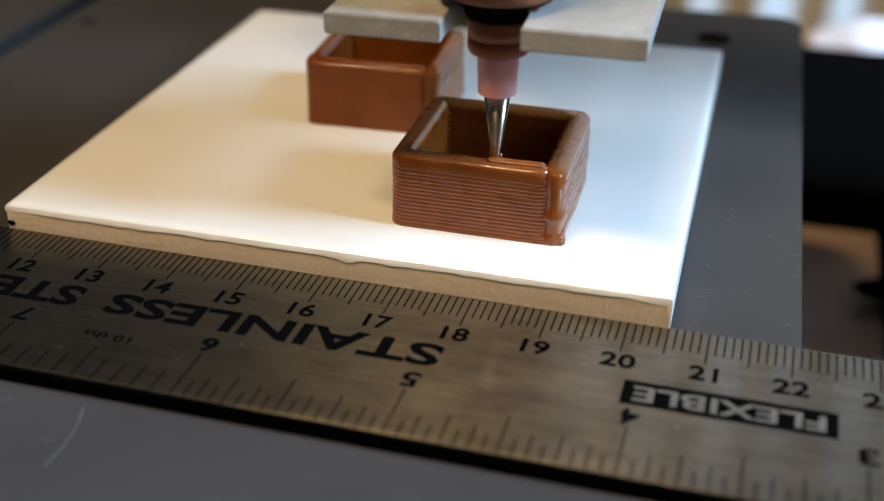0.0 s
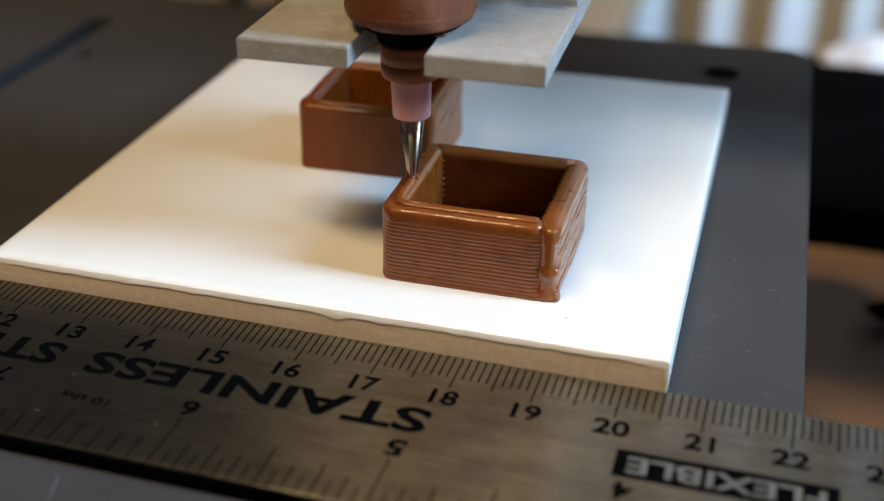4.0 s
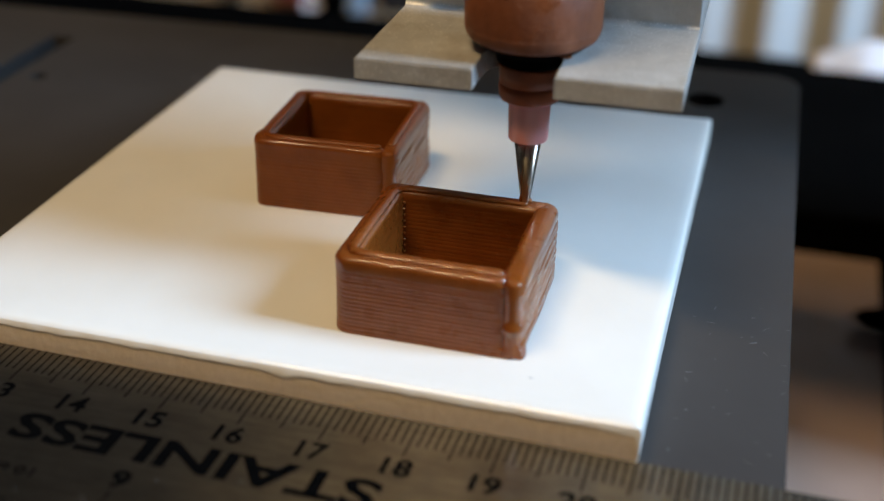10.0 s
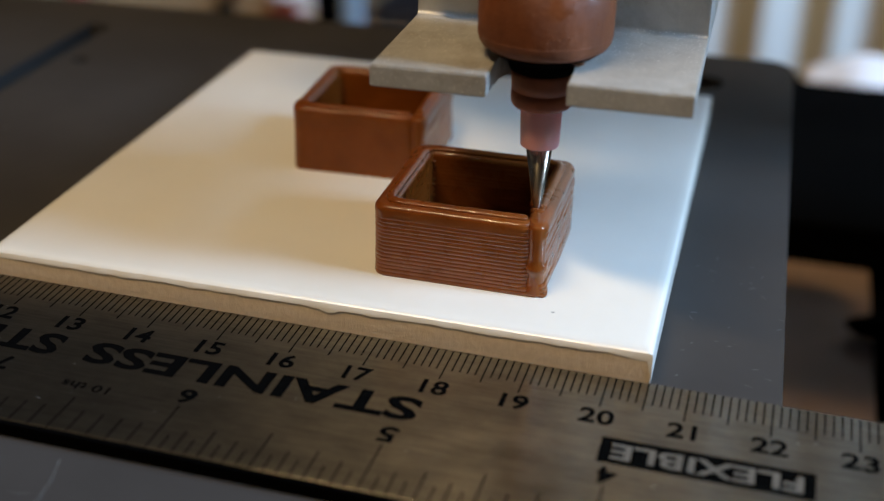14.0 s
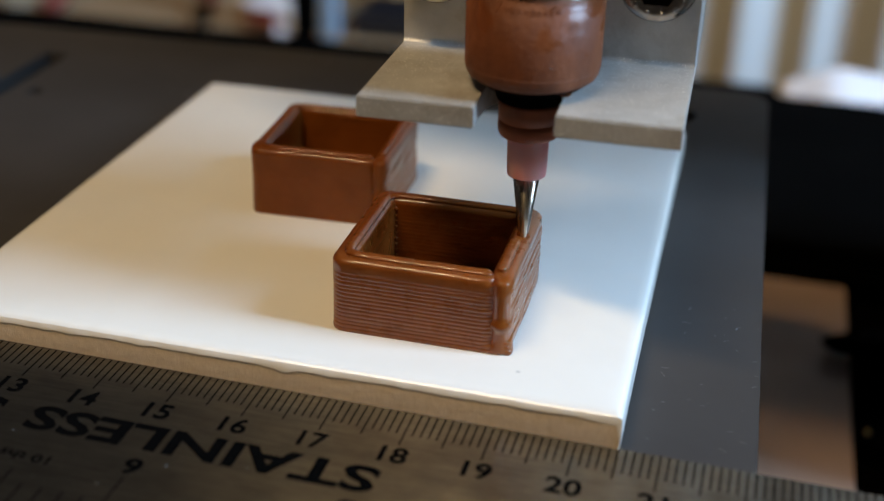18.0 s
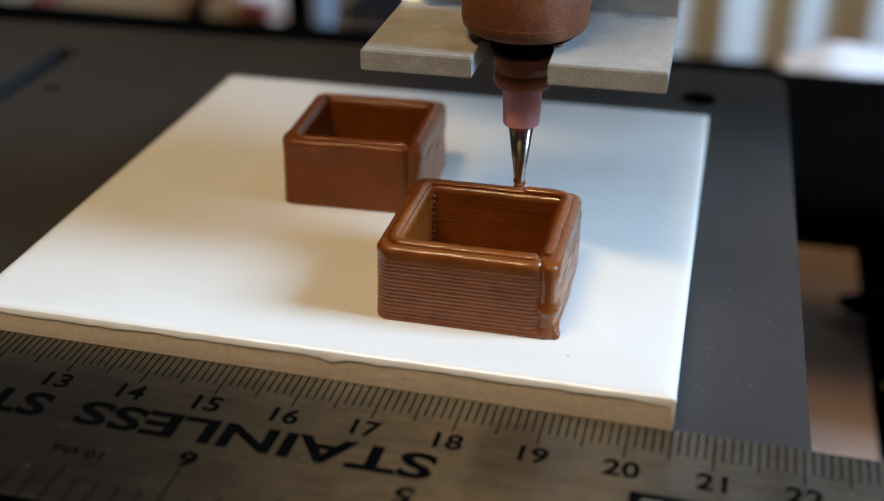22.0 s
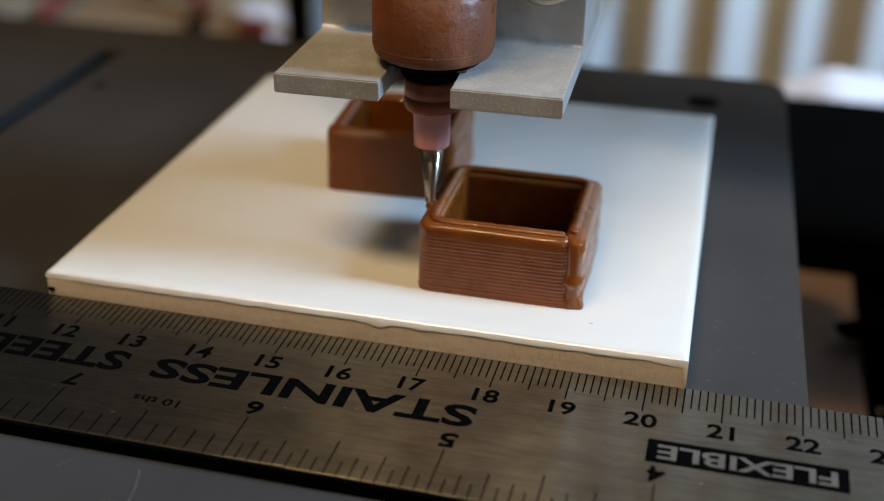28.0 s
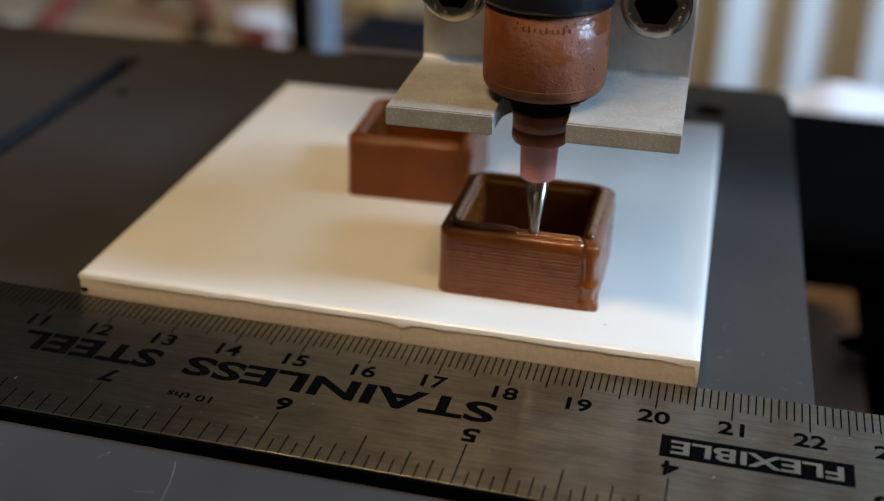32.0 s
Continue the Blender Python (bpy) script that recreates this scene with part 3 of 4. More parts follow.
def printed_box(name, label, x, y, hx, hy, height, layers, wall, mat, seed, wobble, relief, rz=0.0, rounds=()):
    ob = thing(name, label, "chocolate box", x, y, 0.545, rz, "printed boxes")
    h = height * 0.90 / layers
    cx, cy = hx - wall / 2, hy - wall / 2
    # unseen bottom, added so the white tile throws no light up inside
    bm = bmesh.new()
    box(bm, -cx, cx, -cy, cy, 0.0, 0.09, 0.02)
    part("bottom", bm, mat, ob, "thin unseen chocolate bottom, added to stop light off the tile")
    for i in range(layers):
        grow = 0.010 * (1 - i / layers) ** 3
        groove = relief * (1.0 if i < layers * 0.7 else 1.0 - 0.6 * (i / layers - 0.7) / 0.3)
        bm = bmesh.new()
        bead(bm, cx + grow, cy + grow, wall, h * 1.10, i * h, seed + i, wobble, groove, height)
        part("layer", bm, mat, ob, smooth=True)
    bm = bmesh.new()
    rim(bm, cx + 0.001, cy + 0.001, wall + 0.003, height * 0.80, height * 0.985, seed, height)
    part("rim", bm, mat, ob, "smooth glossy rim", smooth=True)
    # the newest line on the rim, its start left open near the corner
    cx, cy, top = hx - wall * 0.60, hy - wall * 0.60, height * 0.982
    line = [(cx - 0.17, -cy)]
    corners = [(-cx, -cy), (-cx, cy), (cx, cy), (cx, -cy + 0.14)]
    for qx, qy in corners:
        px, py = line[-1]
        for k in range(1, 15):
            u = k / 14
            line.append((px + u * (qx - px), py + u * (qy - py)))
    # soften the corners
    for _ in range(2):
        line = [line[0]] + [tuple((a[j] + 2 * b[j] + c[j]) / 4 for j in range(2)) for a, b, c in zip(line, line[1:], line[2:])] + [line[-1]]
    line = [(px + 0.006 * noise.noise(Vector((px * 5, py * 5, seed))), py + 0.006 * noise.noise(Vector((px * 5, py * 5, seed + 3))),
             top + 0.006 + 0.003 * noise.noise(Vector((px * 2, py * 2, seed + 8)))) for px, py in line]
    if not rounds:
        bm = bmesh.new()
        sausage(bm, line, wall * 0.25, 0.52)
        part("top_bead", bm, mat, ob, "newest glossy bead", smooth=True)
    for times, lift, backwards in rounds:
        for i in range(len(line) - 1):
            leg, k = divmod(i, 14)
            if backwards:
                leg, k = 3 - leg, 14 - k
            bm = bmesh.new()
            pts = [(px, py, pz + lift) for px, py, pz in line[i:i + 2]]
            ends = [(Vector(line[min(q + 1, len(line) - 1)]) - Vector(line[max(q - 1, 0)])).normalized() for q in (i, i + 1)]
            sausage(bm, pts, wall * 0.25, 0.56, 14, ends)
            piece = part("bead_piece", bm, mat, ob, "piece of the newest glossy bead", smooth=True)
            LAID.append((piece, times[leg] + (times[leg + 1] - times[leg]) * k / 14))
    # small beads added down the far inner corner to catch the glints there
    bm = bmesh.new()
    for i in range(9):
        z = height * (0.16 + 0.085 * i)
        r = 0.025 + 0.009 * noise.noise(Vector((i * 1.7, seed, 0)))
        q = bmesh.ops.create_icosphere(bm, subdivisions=2, radius=r)
        bmesh.ops.translate(bm, verts=q["verts"], vec=(-hx + wall + 0.012, hy - wall - 0.012, z))
    part("corner_glints", bm, CHOC, ob, "row of glossy beads added for the inner corner's glints", smooth=True)
    # smooth lumpy column where the lines end at the open corner
    bm = bmesh.new()
    prof = [(0.05, 0.0), (0.125, 0.004), (0.140, 0.03)]
    n = 40
    for k in range(2, n):
        u = k / n * 0.95
        r = 0.120 + 0.028 * max(0.0, 1 - u / 0.17) + 0.034 * math.exp(-((u - 0.37) / 0.062) ** 2) + 0.008 * math.exp(-((u - 0.80) / 0.10) ** 2)
        prof.append((r, height * u))
    prof += [(0.10, height * 0.962), (0.05, height * 0.972)]
    lathe(bm, prof, 32, hx - 0.130, -hy + 0.124)
    for v in bm.verts:
        # the foot spreads towards the front line and fills the corner
        k = max(0.0, 1 - v.co.z / (height * 0.15))
        v.co.x -= 0.06 * k * (v.co.x < hx - 0.118)
    part("seam_column", bm, mat, ob, "smooth lumpy column of chocolate at the open corner", smooth=True)
    return ob


# ---- dispenser ----
def dispenser():
    ob = thing("paste_dispenser", "chocolate-filled syringe barrel in an aluminium bracket with a steel nozzle", "dispenser",
               tip_at(0)[0], HEAD_Y, TIP_Z)
    ob.rotation_euler.z = radians(1.2)
    # bracket: folded plate with an open slot
    xl, xr, yf, yb, zb, th = -1.97, 1.93, -0.98, 1.50, 1.84, 0.28
    sl, sr = -0.52, 0.45
    outline = [(xl, yf), (sl, yf), (sl, -0.35)]
    for k in range(1, 12):
        a = radians(180 - 180 * k / 12)
        outline.append(((sl + sr) / 2 + (sr - sl) / 2 * math.cos(a), -0.35 + (sr - sl) / 2 * math.sin(a) * 1.0))
    outline += [(sr, -0.35), (sr, yf), (xr, yf), (xr, yb), (xl, yb)]
    bm = bmesh.new()
    low = [bm.verts.new((px, py, zb)) for px, py in outline]
    face = bm.faces.new(low)
    ext = bmesh.ops.extrude_face_region(bm, geom=[face])
    for v in [g for g in ext["geom"] if isinstance(g, bmesh.types.BMVert)]:
        v.co.z += th
    edges = [e for e in bm.edges if abs(e.calc_length() - th) > 1e-5 and e.calc_length() > 0.2]
    bmesh.ops.bevel(bm, geom=edges, offset=0.018, segments=2, affect="EDGES")
    part("bracket_foot", bm, ALU, ob, "slotted bead-blasted aluminium foot")
    bm = bmesh.new()
    box(bm, xl, xr, yb - th, yb, zb + th + 0.003, 7.36, 0.015)
    part("bracket_back", bm, ALU, ob, "upright aluminium back plate")
    bm = bmesh.new()
    box(bm, xr - 0.26, xr, yb + 0.003, yb + 2.5, zb, 7.30, 0.015)
    part("side_flange", bm, ALU, ob, "aluminium side flange behind the back plate")
    # unseen carriage, added to cast shade behind the head
    bm = bmesh.new()
    box(bm, -2.4, 2.4, yb + 0.82, yb + 1.6, 7.303, 8.6, 0.05)
    part("carriage", bm, NAVY, ob, "unseen dark carriage behind the beam, added for its shadow")
    for bx in (-1.46, 1.38):
        bm = bmesh.new()
        prof = [(0.30, -0.425), (0.33, -0.432), (0.41, -0.438), (0.46, -0.42), (0.49, -0.38), (0.50, -0.33), (0.50, 0.0)]
        lathe(bm, prof, 56)
        # upright axis turned to face the front
        bmesh.ops.rotate(bm, verts=bm.verts, cent=(0, 0, 0), matrix=Matrix.Rotation(radians(-90), 3, "X"))
        for v in bm.verts:
            v.co = Vector((v.co.x + bx, -abs(v.co.y) * 1.0 + yb - th - 0.003, v.co.z + 3.28))
        head = part("bolt", bm, BOLT, ob, "socket-head bolt of dark polished steel", smooth=True)
        # solid near-black plug: the shade inside the hexagon is put into its colour
        bm = bmesh.new()
        lathe(bm, [(0.30, 0.0), (0.30, 0.30)], 6)
        bmesh.ops.rotate(bm, verts=bm.verts, cent=(0, 0, 0), matrix=Matrix.Rotation(radians(90), 3, "X"))
        for v in bm.verts:
            v.co = Vector((v.co.x + bx, -abs(v.co.y) + yb - th - 0.14, v.co.z + 3.28))
        part("socket_shade", bm, DARK, head, "near-black hexagonal plug for the socket's shade")
        for k in range(7):
            a = radians(200 + 27 * k)
            bm = bmesh.new()
            blob(bm, bx + 0.375 * math.cos(a), yb - th - 0.436, 3.28 + 0.375 * math.sin(a), 0.032, 0.012, 0.028, k, 0.3)
            part("embossed_mark", bm, BOLT, head, smooth=True)
    # barrel
    bm = bmesh.new()
    lathe(bm, [(0.50, 2.235), (0.66, 2.24), (0.735, 2.255), (0.79, 2.29), (0.820, 2.34), (0.834, 2.40), (0.838, 2.47), (0.84, 3.46)], 64)
    part("barrel", bm, BARREL, ob, "barrel full of milk chocolate", smooth=True)
    bm = bmesh.new()
    lathe(bm, [(0.80, 2.415), (0.836, 2.42), (0.8395, 2.43), (0.837, 2.44), (0.80, 2.445)], 64)
    part("barrel_rib", bm, BARREL, ob, "thin rib round the barrel", smooth=True)
    for k in range(9):
        a = radians(-104 + 5.2 * k)
        tall = 0.055 + 0.035 * (k % 3 == 1)
        bm = bmesh.new()
        box(bm, -0.010, 0.010, -0.006, 0.006, 0, tall, 0.004)
        mark = part("embossed_bar", bm, BARREL, ob, "raised bar of illegible moulded writing")
        mark.matrix_basis = pose(0.842 * math.cos(a) * CM, 0.842 * math.sin(a) * CM, (3.27 - 0.4 * tall) * CM, 0, 0, math.degrees(a) + 90)
    rng = random.Random(23)
    bm = bmesh.new()
    for _ in range(75):
        a, z = radians(rng.gauss(-64, 13)), rng.gauss(2.60, 0.055)
        z += 0.10 * (math.degrees(a) + 64) / 26
        r = rng.uniform(0.004, 0.010)
        q = bmesh.ops.create_icosphere(bm, subdivisions=1, radius=r)
        bmesh.ops.translate(bm, verts=q["verts"], vec=(0.838 * math.cos(a), 0.838 * math.sin(a), z))
    for _ in range(46):
        a, z = radians(rng.uniform(-120, -30)), rng.uniform(2.7, 3.4)
        q = bmesh.ops.create_icosphere(bm, subdivisions=1, radius=rng.uniform(0.005, 0.012))
        bmesh.ops.scale(bm, verts=q["verts"], vec=(1.6, 1.6, 0.8))
        bmesh.ops.translate(bm, verts=q["verts"], vec=(0.836 * math.cos(a), 0.836 * math.sin(a), z))
    tagged(part("bubbles", bm, CHOC, ob, "small glossy bubbles in the chocolate", smooth=True), kind="stuff")
    bm = bmesh.new()
    arc = [(yb - th, zb + th + 0.07), (yb - th, zb + th)] + [(yb - th - 0.07, zb + th)]
    arc += [(yb - th - 0.07 + 0.07 * math.sin(radians(d)), zb + th + 0.07 - 0.07 * math.cos(radians(d))) for d in (18, 36, 54, 72)]
    ends = [[bm.verts.new((px, py - 0.001, pz + 0.001)) for py, pz in arc] for px in (xl + 0.01, xr - 0.01)]
    for i in range(len(arc)):
        j = (i + 1) % len(arc)
        bm.faces.new((ends[0][i], ends[0][j], ends[1][j], ends[1][i]))
    bm.faces.new(ends[0])
    bm.faces.new(ends[1])
    part("bend", bm, ALU, ob, "rounded inner bend of the bracket")
    bm = bmesh.new()
    for px, py, pz, r in ((0.46, -0.30, 2.20, 0.09), (0.52, -0.22, 2.22, 0.06), (-0.46, -0.34, 2.21, 0.06)):
        blob(bm, px, py, pz, r, r, r * 1.1, 2, 0.3)
    part("drip", bm, CHOC, ob, "chocolate drips round the neck", smooth=True)
    bm = bmesh.new()
    lathe(bm, [(0.84, 3.463), (0.875, 3.48), (0.88, 3.54), (0.88, 5.6)], 64)
    part("sleeve", bm, NAVY, ob, "dark blue-black sleeve", smooth=True)
    bm = bmesh.new()
    lathe(bm, [(0.40, 1.94), (0.43, 1.96), (0.455, 2.06), (0.52, 2.13), (0.66, 2.19), (0.70, 2.222)], 48)
    part("neck", bm, DARK, ob, "dark neck under the barrel", smooth=True)
    bm = bmesh.new()
    lathe(bm, [(0.28, 1.45), (0.33, 1.453), (0.37, 1.47), (0.392, 1.51), (0.398, 1.59), (0.392, 1.68)], 48)
    part("luer_collar", bm, COLLAR, ob, "red-brown collar smeared with chocolate", smooth=True)
    bm = bmesh.new()
    lathe(bm, [(0.394, 1.682), (0.396, 1.80), (0.405, 1.90), (0.40, 1.938)], 48)
    part("collar_top", bm, COLLAR_DARK, ob, "dark brown upper half of the collar", smooth=True)
    bm = bmesh.new()
    lathe(bm, [(0.20, 0.912), (0.246, 0.912), (0.252, 0.925), (0.268, 1.448)], 48)
    part("needle_hub", bm, PINK, ob, "pink translucent plastic hub", smooth=False)
    bm = bmesh.new()
    lathe(bm, [(0.10, 0.916), (0.135, 1.00), (0.165, 1.44)], 24)
    part("paste_core", bm, CHOC, ob, "chocolate inside the hub", smooth=True)
    bm = bmesh.new()
    lathe(bm, [(0.052, 0.0), (0.062, 0.02), (0.175, 0.893)], 32)
    part("nozzle_cone", bm, CHROME, ob, "polished steel cone", smooth=True)
    bm = bmesh.new()
    blob(bm, 0.0, -0.01, -0.03, 0.075, 0.075, 0.075, 3, 0.25)
    blob(bm, -0.045, -0.04, 0.07, 0.03, 0.03, 0.055, 5, 0.3)
    blob(bm, 0.05, 0.0, 0.02, 0.04, 0.04, 0.05, 8, 0.3)
    part("paste_drop", bm, CHOC, ob, "wet drop of chocolate", smooth=True)
    return ob


print_bed()
wall_tile()
steel_rule()
carried(printed_box("chocolate_box", "square open box of glossy brown chocolate being printed on the tile", 17.72, 1.975, 1.185, 1.125, 1.07, 17, 0.30, CHOC, 3, 0.009, 0.74,
                    rounds=(((-1.25, 2.55, 6.45, 10.48, 14.4), 0.0, False), ((15.6, 20.3, 24.8, 29.15, 33.6), 0.03, True))))
BOX_B = carried(printed_box("chocolate_box", "finished square open box of brown chocolate on the tile", 15.24, 4.92, 1.09, 1.05, 1.08, 17, 0.25, CHOC_SET, 71, 0.008, 0.62, 2.5))
bm = bmesh.new()
blob(bm, -0.98, -0.82, 1.05, 0.10, 0.16, 0.05, 6, 0.3)
part("rim_lump", bm, CHOC_SET, BOX_B, "lump of chocolate on the rim", smooth=True)
HEAD = dispenser()


# ---- surroundings ----
def around():
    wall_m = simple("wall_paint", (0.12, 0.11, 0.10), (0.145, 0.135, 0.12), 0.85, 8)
    dark_wall = simple("dim_wall_tone", (0.055, 0.046, 0.038), (0.070, 0.058, 0.047), 0.85, 8)
    brown_wall = simple("dim_brown_tone", (0.060, 0.036, 0.018), (0.075, 0.046, 0.024), 0.85, 8)
    # unseen ceiling, coloured dark so it throws back little fill
    ceil_m = simple("dim_ceiling", (0.12, 0.112, 0.104), (0.145, 0.136, 0.128), 0.9, 8)
    floor_m = simple("floor_wood", (0.16, 0.10, 0.06), (0.22, 0.14, 0.085), 0.55, 20, stretch=(0.2, 1, 1))
    board = simple("pinkish_board", (0.330, 0.222, 0.168), (0.385, 0.265, 0.205), 0.7, 60)
    wood = simple("light_wood", (0.28, 0.19, 0.105), (0.35, 0.245, 0.145), 0.5, 30, stretch=(0.15, 1, 1))
    # shaded and lit sides of the pleats go into the colour, tan and white
    cloth, nt, p = material("pleat_shade_cloth")
    split, turn, wave = node(nt, "SeparateXYZ"), node(nt, "Math"), node(nt, "Math")
    turn.operation, wave.operation = "MULTIPLY", "COSINE"
    turn.inputs[1].default_value = 2 * math.pi / 0.061
    nt.links.new(coords(nt), split.inputs[0])
    nt.links.new(split.outputs[0], turn.inputs[0])
    nt.links.new(turn.outputs[0], wave.inputs[0])
    widen = node(nt, "Math")
    widen.operation = "ADD"
    widen.inputs[1].default_value = 0.32
    nt.links.new(wave.outputs[0], widen.inputs[0])
    nt.links.new(ramp(nt, widen.outputs[0], [(0.0, (0.56, 0.46, 0.29)), (0.22, (0.70, 0.69, 0.66))]), p.inputs["Base Color"])
    p.inputs["Roughness"].default_value = 0.9
    nt.links.new(bump(nt, noise_tex(nt, 900), 0.2, 0.0004), p.inputs["Normal"])
    white = simple("white_paper", (0.74, 0.74, 0.78), (0.80, 0.80, 0.84), 0.7, 40)
    red = simple("red_plastic", (0.15, 0.022, 0.016), (0.20, 0.032, 0.022), 0.45, 40)
    blue = simple("pale_blue_paint", (0.20, 0.29, 0.40), (0.25, 0.35, 0.46), 0.5, 40)
    brass = simple("brass", (0.75, 0.53, 0.22), (0.85, 0.62, 0.30), 0.25, 200, 1.0)

    def slab(name, x0, x1, y0, y1, z0, z1, mat, label, category):
        bm = bmesh.new()
        box(bm, x0, x1, y0, y1, z0, z1)
        return tagged(part(name, bm, mat), label, category, kind="structure")

    slab("floor", -200, 190, -200, 160, -78, -75, floor_m, "brown wooden room floor", "floor")
    slab("ceiling", -200, 190, -200, 160, 165, 168, ceil_m, "unseen ceiling, toned dark to cut fill light", "ceiling")
    slab("wall_north", -200, 190, 150, 160, -75, 165, dark_wall, "unseen back wall, toned dark to dim reflections", "wall")
    slab("wall_south", -200, 190, -200, -190, -75, 165, brown_wall, "unseen wall behind the camera, toned dark brown", "wall")
    slab("wall_west", -200, -190, -190, 150, -75, 165, dark_wall, "unseen plain wall, toned dark to dim reflections", "wall")
    slab("wall_east_low", 178, 190, -190, 150, -75, 25, wall_m, "plain painted wall below a window", "wall")
    slab("wall_east_high", 178, 190, -190, 150, 135, 165, wall_m, "plain painted wall above a window", "wall")
    slab("wall_east_front", 178, 190, -190, -80, 25, 135, wall_m, "plain painted wall beside a window", "wall")
    slab("wall_east_back", 178, 190, 35, 150, 25, 135, wall_m, "plain painted wall beside a window", "wall")

    base = thing("printer_chassis", "pinkish brown printer chassis board under the plate", "chassis", 0, 0, -7.4)
    bm = bmesh.new()
    box(bm, -14, 24.62, -14, 17.2, -0.6, 0.6, 0.05)
    part("board", bm, board, base)
    # channel floor coloured near-black in place of shade
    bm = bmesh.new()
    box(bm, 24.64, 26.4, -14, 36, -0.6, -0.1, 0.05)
    part("dark_channel", bm, DARK, base, "near-black channel beside the board, its shade in the colour")
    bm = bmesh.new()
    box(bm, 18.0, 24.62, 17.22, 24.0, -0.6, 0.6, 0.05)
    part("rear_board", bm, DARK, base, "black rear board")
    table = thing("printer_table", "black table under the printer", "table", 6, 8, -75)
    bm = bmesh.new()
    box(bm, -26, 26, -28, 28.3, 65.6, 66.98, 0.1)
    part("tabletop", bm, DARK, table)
    for lx in (-24, 24):
        for ly in (-26, 26):
            bm = bmesh.new()
            box(bm, lx - 1.5, lx + 1.5, ly - 1.5, ly + 1.5, 0, 65.59, 0.1)
            part("leg", bm, DARK, table)
    rail = thing("frame_rail", "dark metal printer frame rail", "rail", 26.45, 0, -7.4)
    bm = bmesh.new()
    box(bm, 0, 3.0, -14, 28, -0.6, 0.6, 0.08)
    part("rail", bm, simple("pale_metal", (0.025, 0.022, 0.020), (0.040, 0.036, 0.032), 0.5, 60, 0.3), rail)

    # added out of view to shade the rear of the plate from the window
    post = thing("window_blocker", "unseen black upright added to keep window light off the plate's rear", "upright", 30.7, 13.6, -8.02)
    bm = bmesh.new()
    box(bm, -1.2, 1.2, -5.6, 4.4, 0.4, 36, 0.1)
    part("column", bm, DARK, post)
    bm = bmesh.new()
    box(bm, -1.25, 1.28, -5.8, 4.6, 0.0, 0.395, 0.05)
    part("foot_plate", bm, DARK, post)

    # unseen beam, known only from its shadow on the tile and sized to fit
    beam = thing("shadow_beam", "unseen dark cross beam above the plate, sized for its shadow", "beam", 0, 0, 0)
    bm = bmesh.new()
    box(bm, 12.4, 32, 2.64, 3.40, 9.0, 20.0, 0.05)
    part("beam", bm, NAVY, beam)
    bm = bmesh.new()
    box(bm, 29.5, 31.9, 3.403, 7.99, 9.6, 11.6, 0.05)
    part("beam_arm", bm, NAVY, beam, "unseen arm added between the beam and the upright")

    hbox = thing("black_housing", "black electronics housing behind the plate", "housing", 23.2, 23.0, -6.8)
    bm = bmesh.new()
    box(bm, -3.6, 5.0, -5.7, 5.6, 0.0, 0.6, 0.1)
    part("case", bm, DARK, hbox)
    bm = bmesh.new()
    box(bm, -3.65, 5.05, -5.75, 5.65, 0.603, 1.11, 0.1)
    part("lid", bm, DARK, hbox, "flat black lid")
    sheet = thing("white_packet", "crumpled white paper packet behind the black housing", "packet", 26.3, 31.5, -6.8)
    bm = bmesh.new()
    box(bm, -3.75, 3.6, -1.6, 1.0, 0.0, 0.6)
    bmesh.ops.subdivide_edges(bm, edges=bm.edges[:], cuts=15, use_grid_fill=True)
    for v in bm.verts:
        # a flat tip rising to a fold, then a long slack back
        up = min(max((v.co.x + 3.75) / 2.1, 0.0), 1.0)
        back = max(0.0, v.co.x + 1.6)
        top = 0.13 + 0.72 * up * up * (3 - 2 * up) - 0.08 * min(back, 2.5)
        top += 0.06 * noise.noise(Vector((v.co.x * 1.1, v.co.y * 1.3, 3))) + 0.15 * v.co.y
        top = max(top, 0.06)
        v.co.z *= top / 0.6
    part("packet", bm, white, sheet, smooth=True)

    knob = thing("clamp_knob", "black round clamp knob with brass screws", "knob", 25.45, 10.9, -7.5)
    bm = bmesh.new()
    lathe(bm, [(0.65, 0.0), (0.7, 0.1), (0.7, 0.45), (0.6, 0.55)], 24)
    part("knob_body", bm, DARK, knob, smooth=False)
    for k in (-0.5, 0.0, 0.5):
        bm = bmesh.new()
        blob(bm, k, -0.15, 0.56, 0.08, 0.08, 0.06, 1, 0.05)
        part("screw", bm, brass, knob, "shiny brass screw", smooth=True)
    peg = thing("side_peg", "black peg sticking out of the printer frame", "peg", 24.9, 13.6, -6.8)
    bm = bmesh.new()
    box(bm, -0.1, 1.2, -0.4, 0.4, -0.7, 0.7, 0.15)
    part("stand", bm, DARK, peg)
    bm = bmesh.new()
    blob(bm, -0.35, 0, 0.35, 0.62, 0.30, 0.27, 4, 0.2)
    part("pin", bm, DARK, peg, smooth=True)

    cur = thing("curtain", "pleated standing curtain, shaded and lit pleat sides coloured tan and white", "curtain", 40, 97, -75)
    bm = bmesh.new()
    n, cols = 420, []
    for i in range(n + 1):
        px = -36 + 108 * i / n
        py = 0.9 * math.sin(2 * math.pi * px / 6.1) + 0.5 * math.sin(px * 0.37)
        cols.append([bm.verts.new((px, py + s, pz)) for s in (0, 0.25) for pz in (0, 60, 152)])
    for a, b in zip(cols, cols[1:]):
        for k in (0, 1, 3, 4):
            bm.faces.new((a[k], b[k], b[k + 1], a[k + 1]))
        bm.faces.new((a[0], b[0], b[3], a[3]))
        bm.faces.new((a[2], b[2], b[5], a[5]))
    part("cloth", bm, cloth, cur, smooth=True)

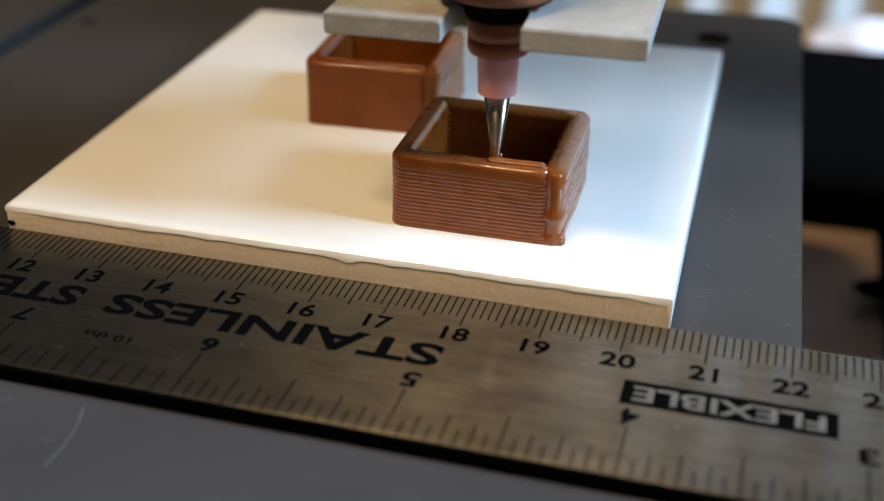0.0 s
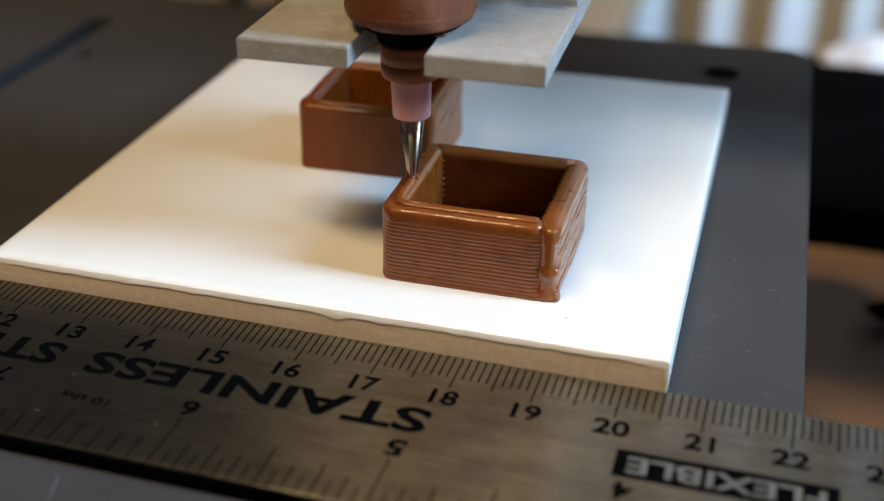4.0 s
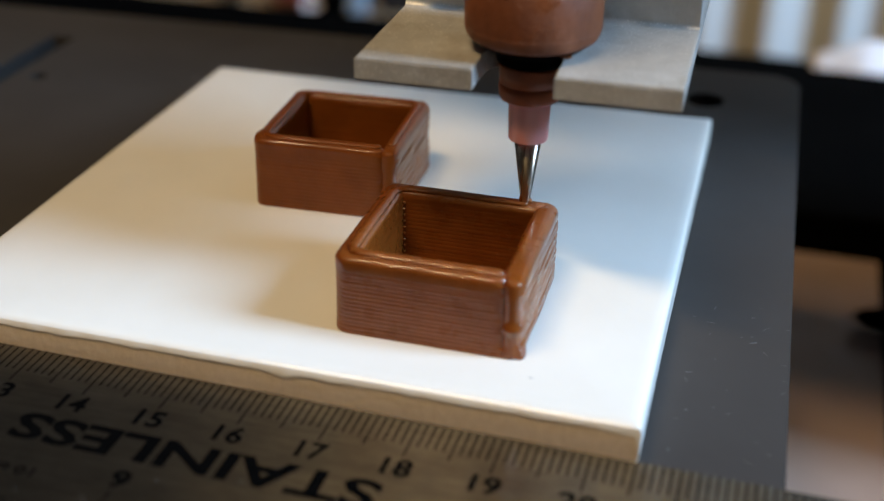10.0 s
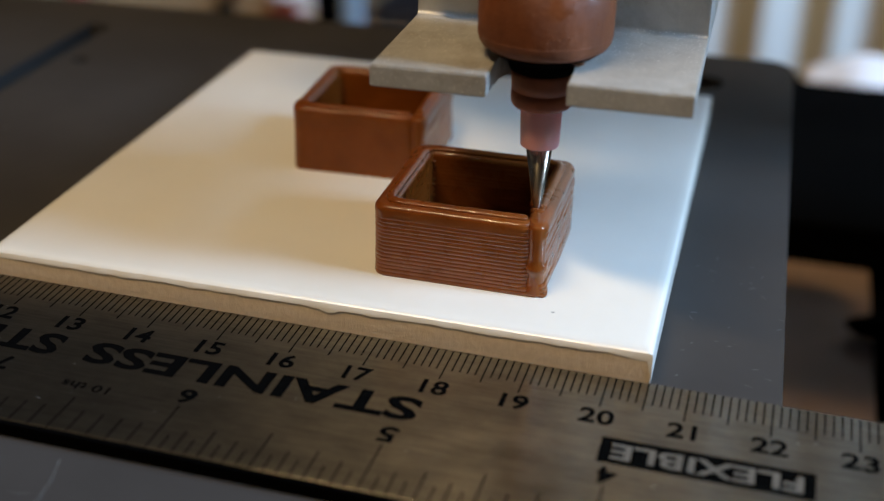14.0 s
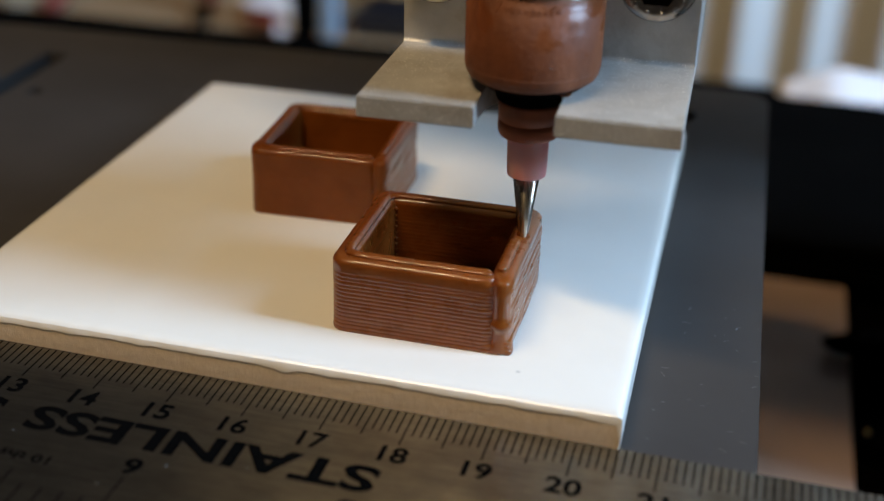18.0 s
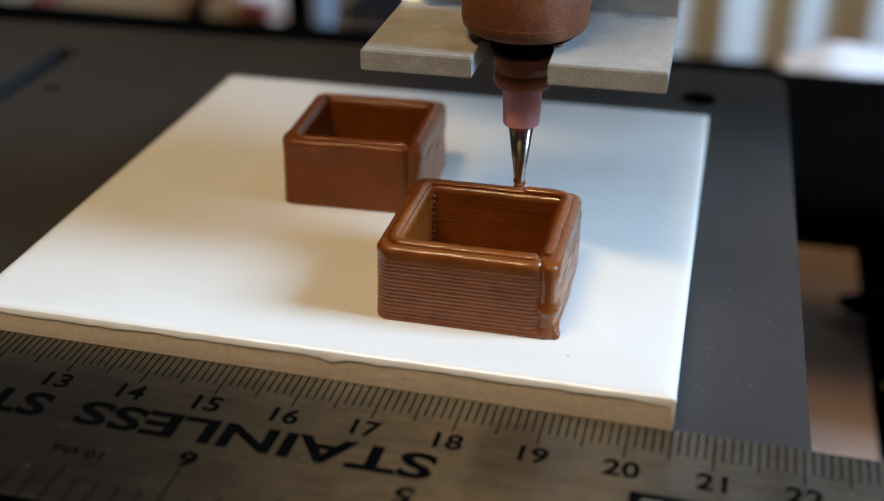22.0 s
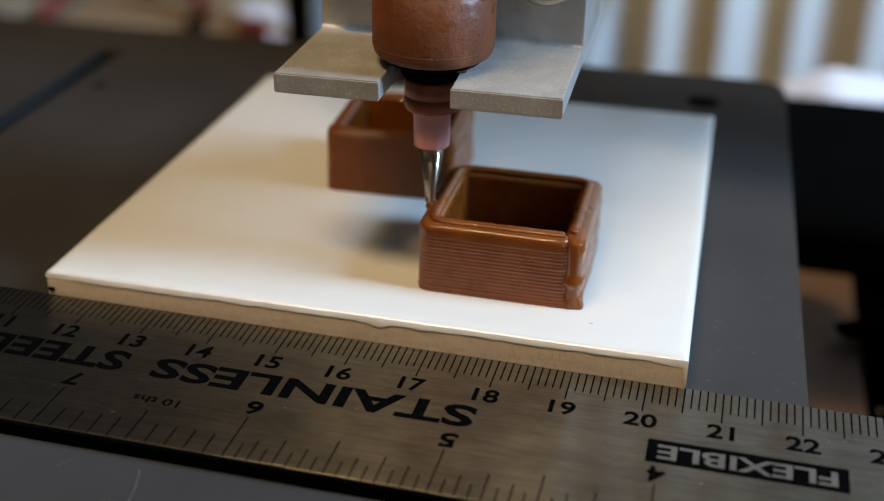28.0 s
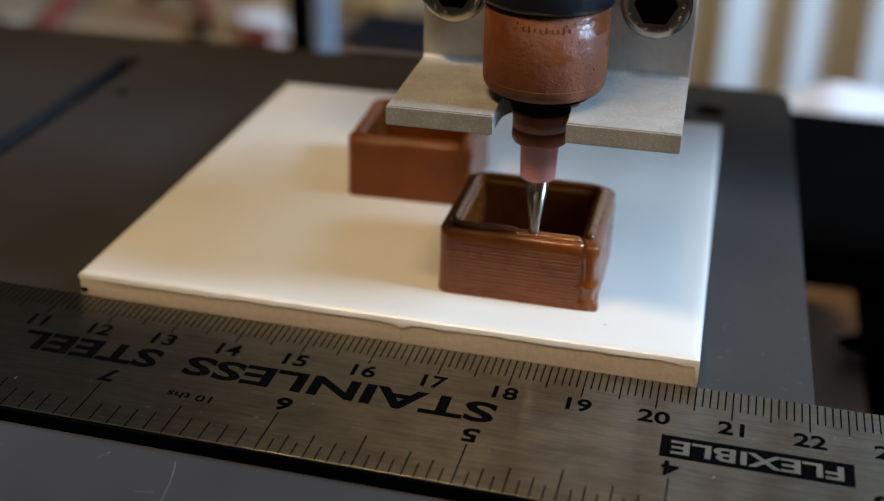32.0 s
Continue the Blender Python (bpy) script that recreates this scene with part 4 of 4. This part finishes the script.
    desk = thing("workbench", "light wooden workbench behind the printer", "workbench", -30, 85, -18)
    bm = bmesh.new()
    box(bm, -70, 40, -38, 60, -3, 0, 0.1)
    part("bench_top", bm, wood, desk)
    for lx in (-66, 36):
        for ly in (-34, 56):
            bm = bmesh.new()
            box(bm, lx - 2, lx + 2, ly - 2, ly + 2, -57, -3.01, 0.1)
            part("leg", bm, wood, desk)

    def lump(name, label, category, x, y, mat, sx, sy, sz, rz=0.0, pname="body"):
        ob = thing(name, label, category, x, y, -18, rz)
        bm = bmesh.new()
        box(bm, -sx / 2, sx / 2, -sy / 2, sy / 2, 0, sz, min(sx, sy, sz) * 0.12)
        part(pname, bm, mat, ob)
        return ob

    kraft = simple("kraft_paper", (0.20, 0.155, 0.10), (0.26, 0.205, 0.14), 0.8, 40)
    orange = simple("orange_card", (0.36, 0.20, 0.07), (0.44, 0.25, 0.10), 0.6, 30)
    lump("paper_stack", "white papers on the workbench", "paper", -12.2, 69.0, white, 3.0, 8.5, 0.6, 39)
    lump("paper_stack", "brown paper sheets on the workbench", "paper", -33.0, 69.0, kraft, 7, 8, 0.8, -20)
    lump("black_post", "black upright post on the workbench", "post", -8.75, 65.6, DARK, 1.7, 1.25, 16)
    lump("blue_post", "pale blue upright post on the workbench", "post", -7.05, 66.0, blue, 1.0, 1.3, 15)
    lump("dark_case", "dark blue plastic case on the workbench", "case", -1.4, 69.0, NAVY, 8.6, 5.5, 1.7)
    lump("dark_clip", "small dark clip on the workbench", "clip", -16.8, 66.2, DARK, 1.3, 1.0, 1.1, 15)
    lump("cardboard_box", "orange-brown cardboard box on the workbench", "box", -15.0, 79.5, orange, 6, 4, 2.2, 20)
    lump("cardboard_box", "orange-brown cardboard box on the workbench", "box", -6.6, 75.5, orange, 3.6, 3, 1.6, -5)
    for xa, ya, xb, yb, z1 in ((-27.8, 64.2, -29.2, 78, 1.0), (-24.5, 74, -17.5, 70, 1.5), (-13.2, 66.2, -10.6, 65.4, 0.4)):
        ob = thing("red_cable", "dark red cable on the workbench", "cable", 0, 0, -18)
        bm = bmesh.new()
        pts = []
        for k in range(13):
            u = k / 12
            pts.append((xa + u * (xb - xa), ya + u * (yb - ya), 0.55 + z1 * math.sin(math.pi * u)))
        rod(bm, pts, 0.6)
        part("cable", bm, red, ob, smooth=True)


around()


# ---- what moves ----
def motions():
    # each piece of the bead comes up out of the wall as the nozzle passes over it
    low, high = pose(0, 0, -0.0008), pose(0, 0, 0)
    for piece, t in LAID:
        if t <= 0:
            rows = [(0, high), (32, high)]
        elif t > 31.6:
            rows = [(0, low), (32, low)]
        else:
            rows = [(0, low)] + ([(t, low)] if t > 0.1 else []) + [(t + 0.25, high), (32, high)]
        walk(piece, rows)
    for ob, m in RIDERS:
        walk(ob, [(t, Matrix.Translation((0, slide_at(t) * CM, 0)) @ m) for t in TIMES])
    walk(HEAD, [(t, pose(tip_at(t)[0] * CM, HEAD_Y * CM, TIP_Z * CM, 0, 0, 1.2)) for t in TIMES])


motions()
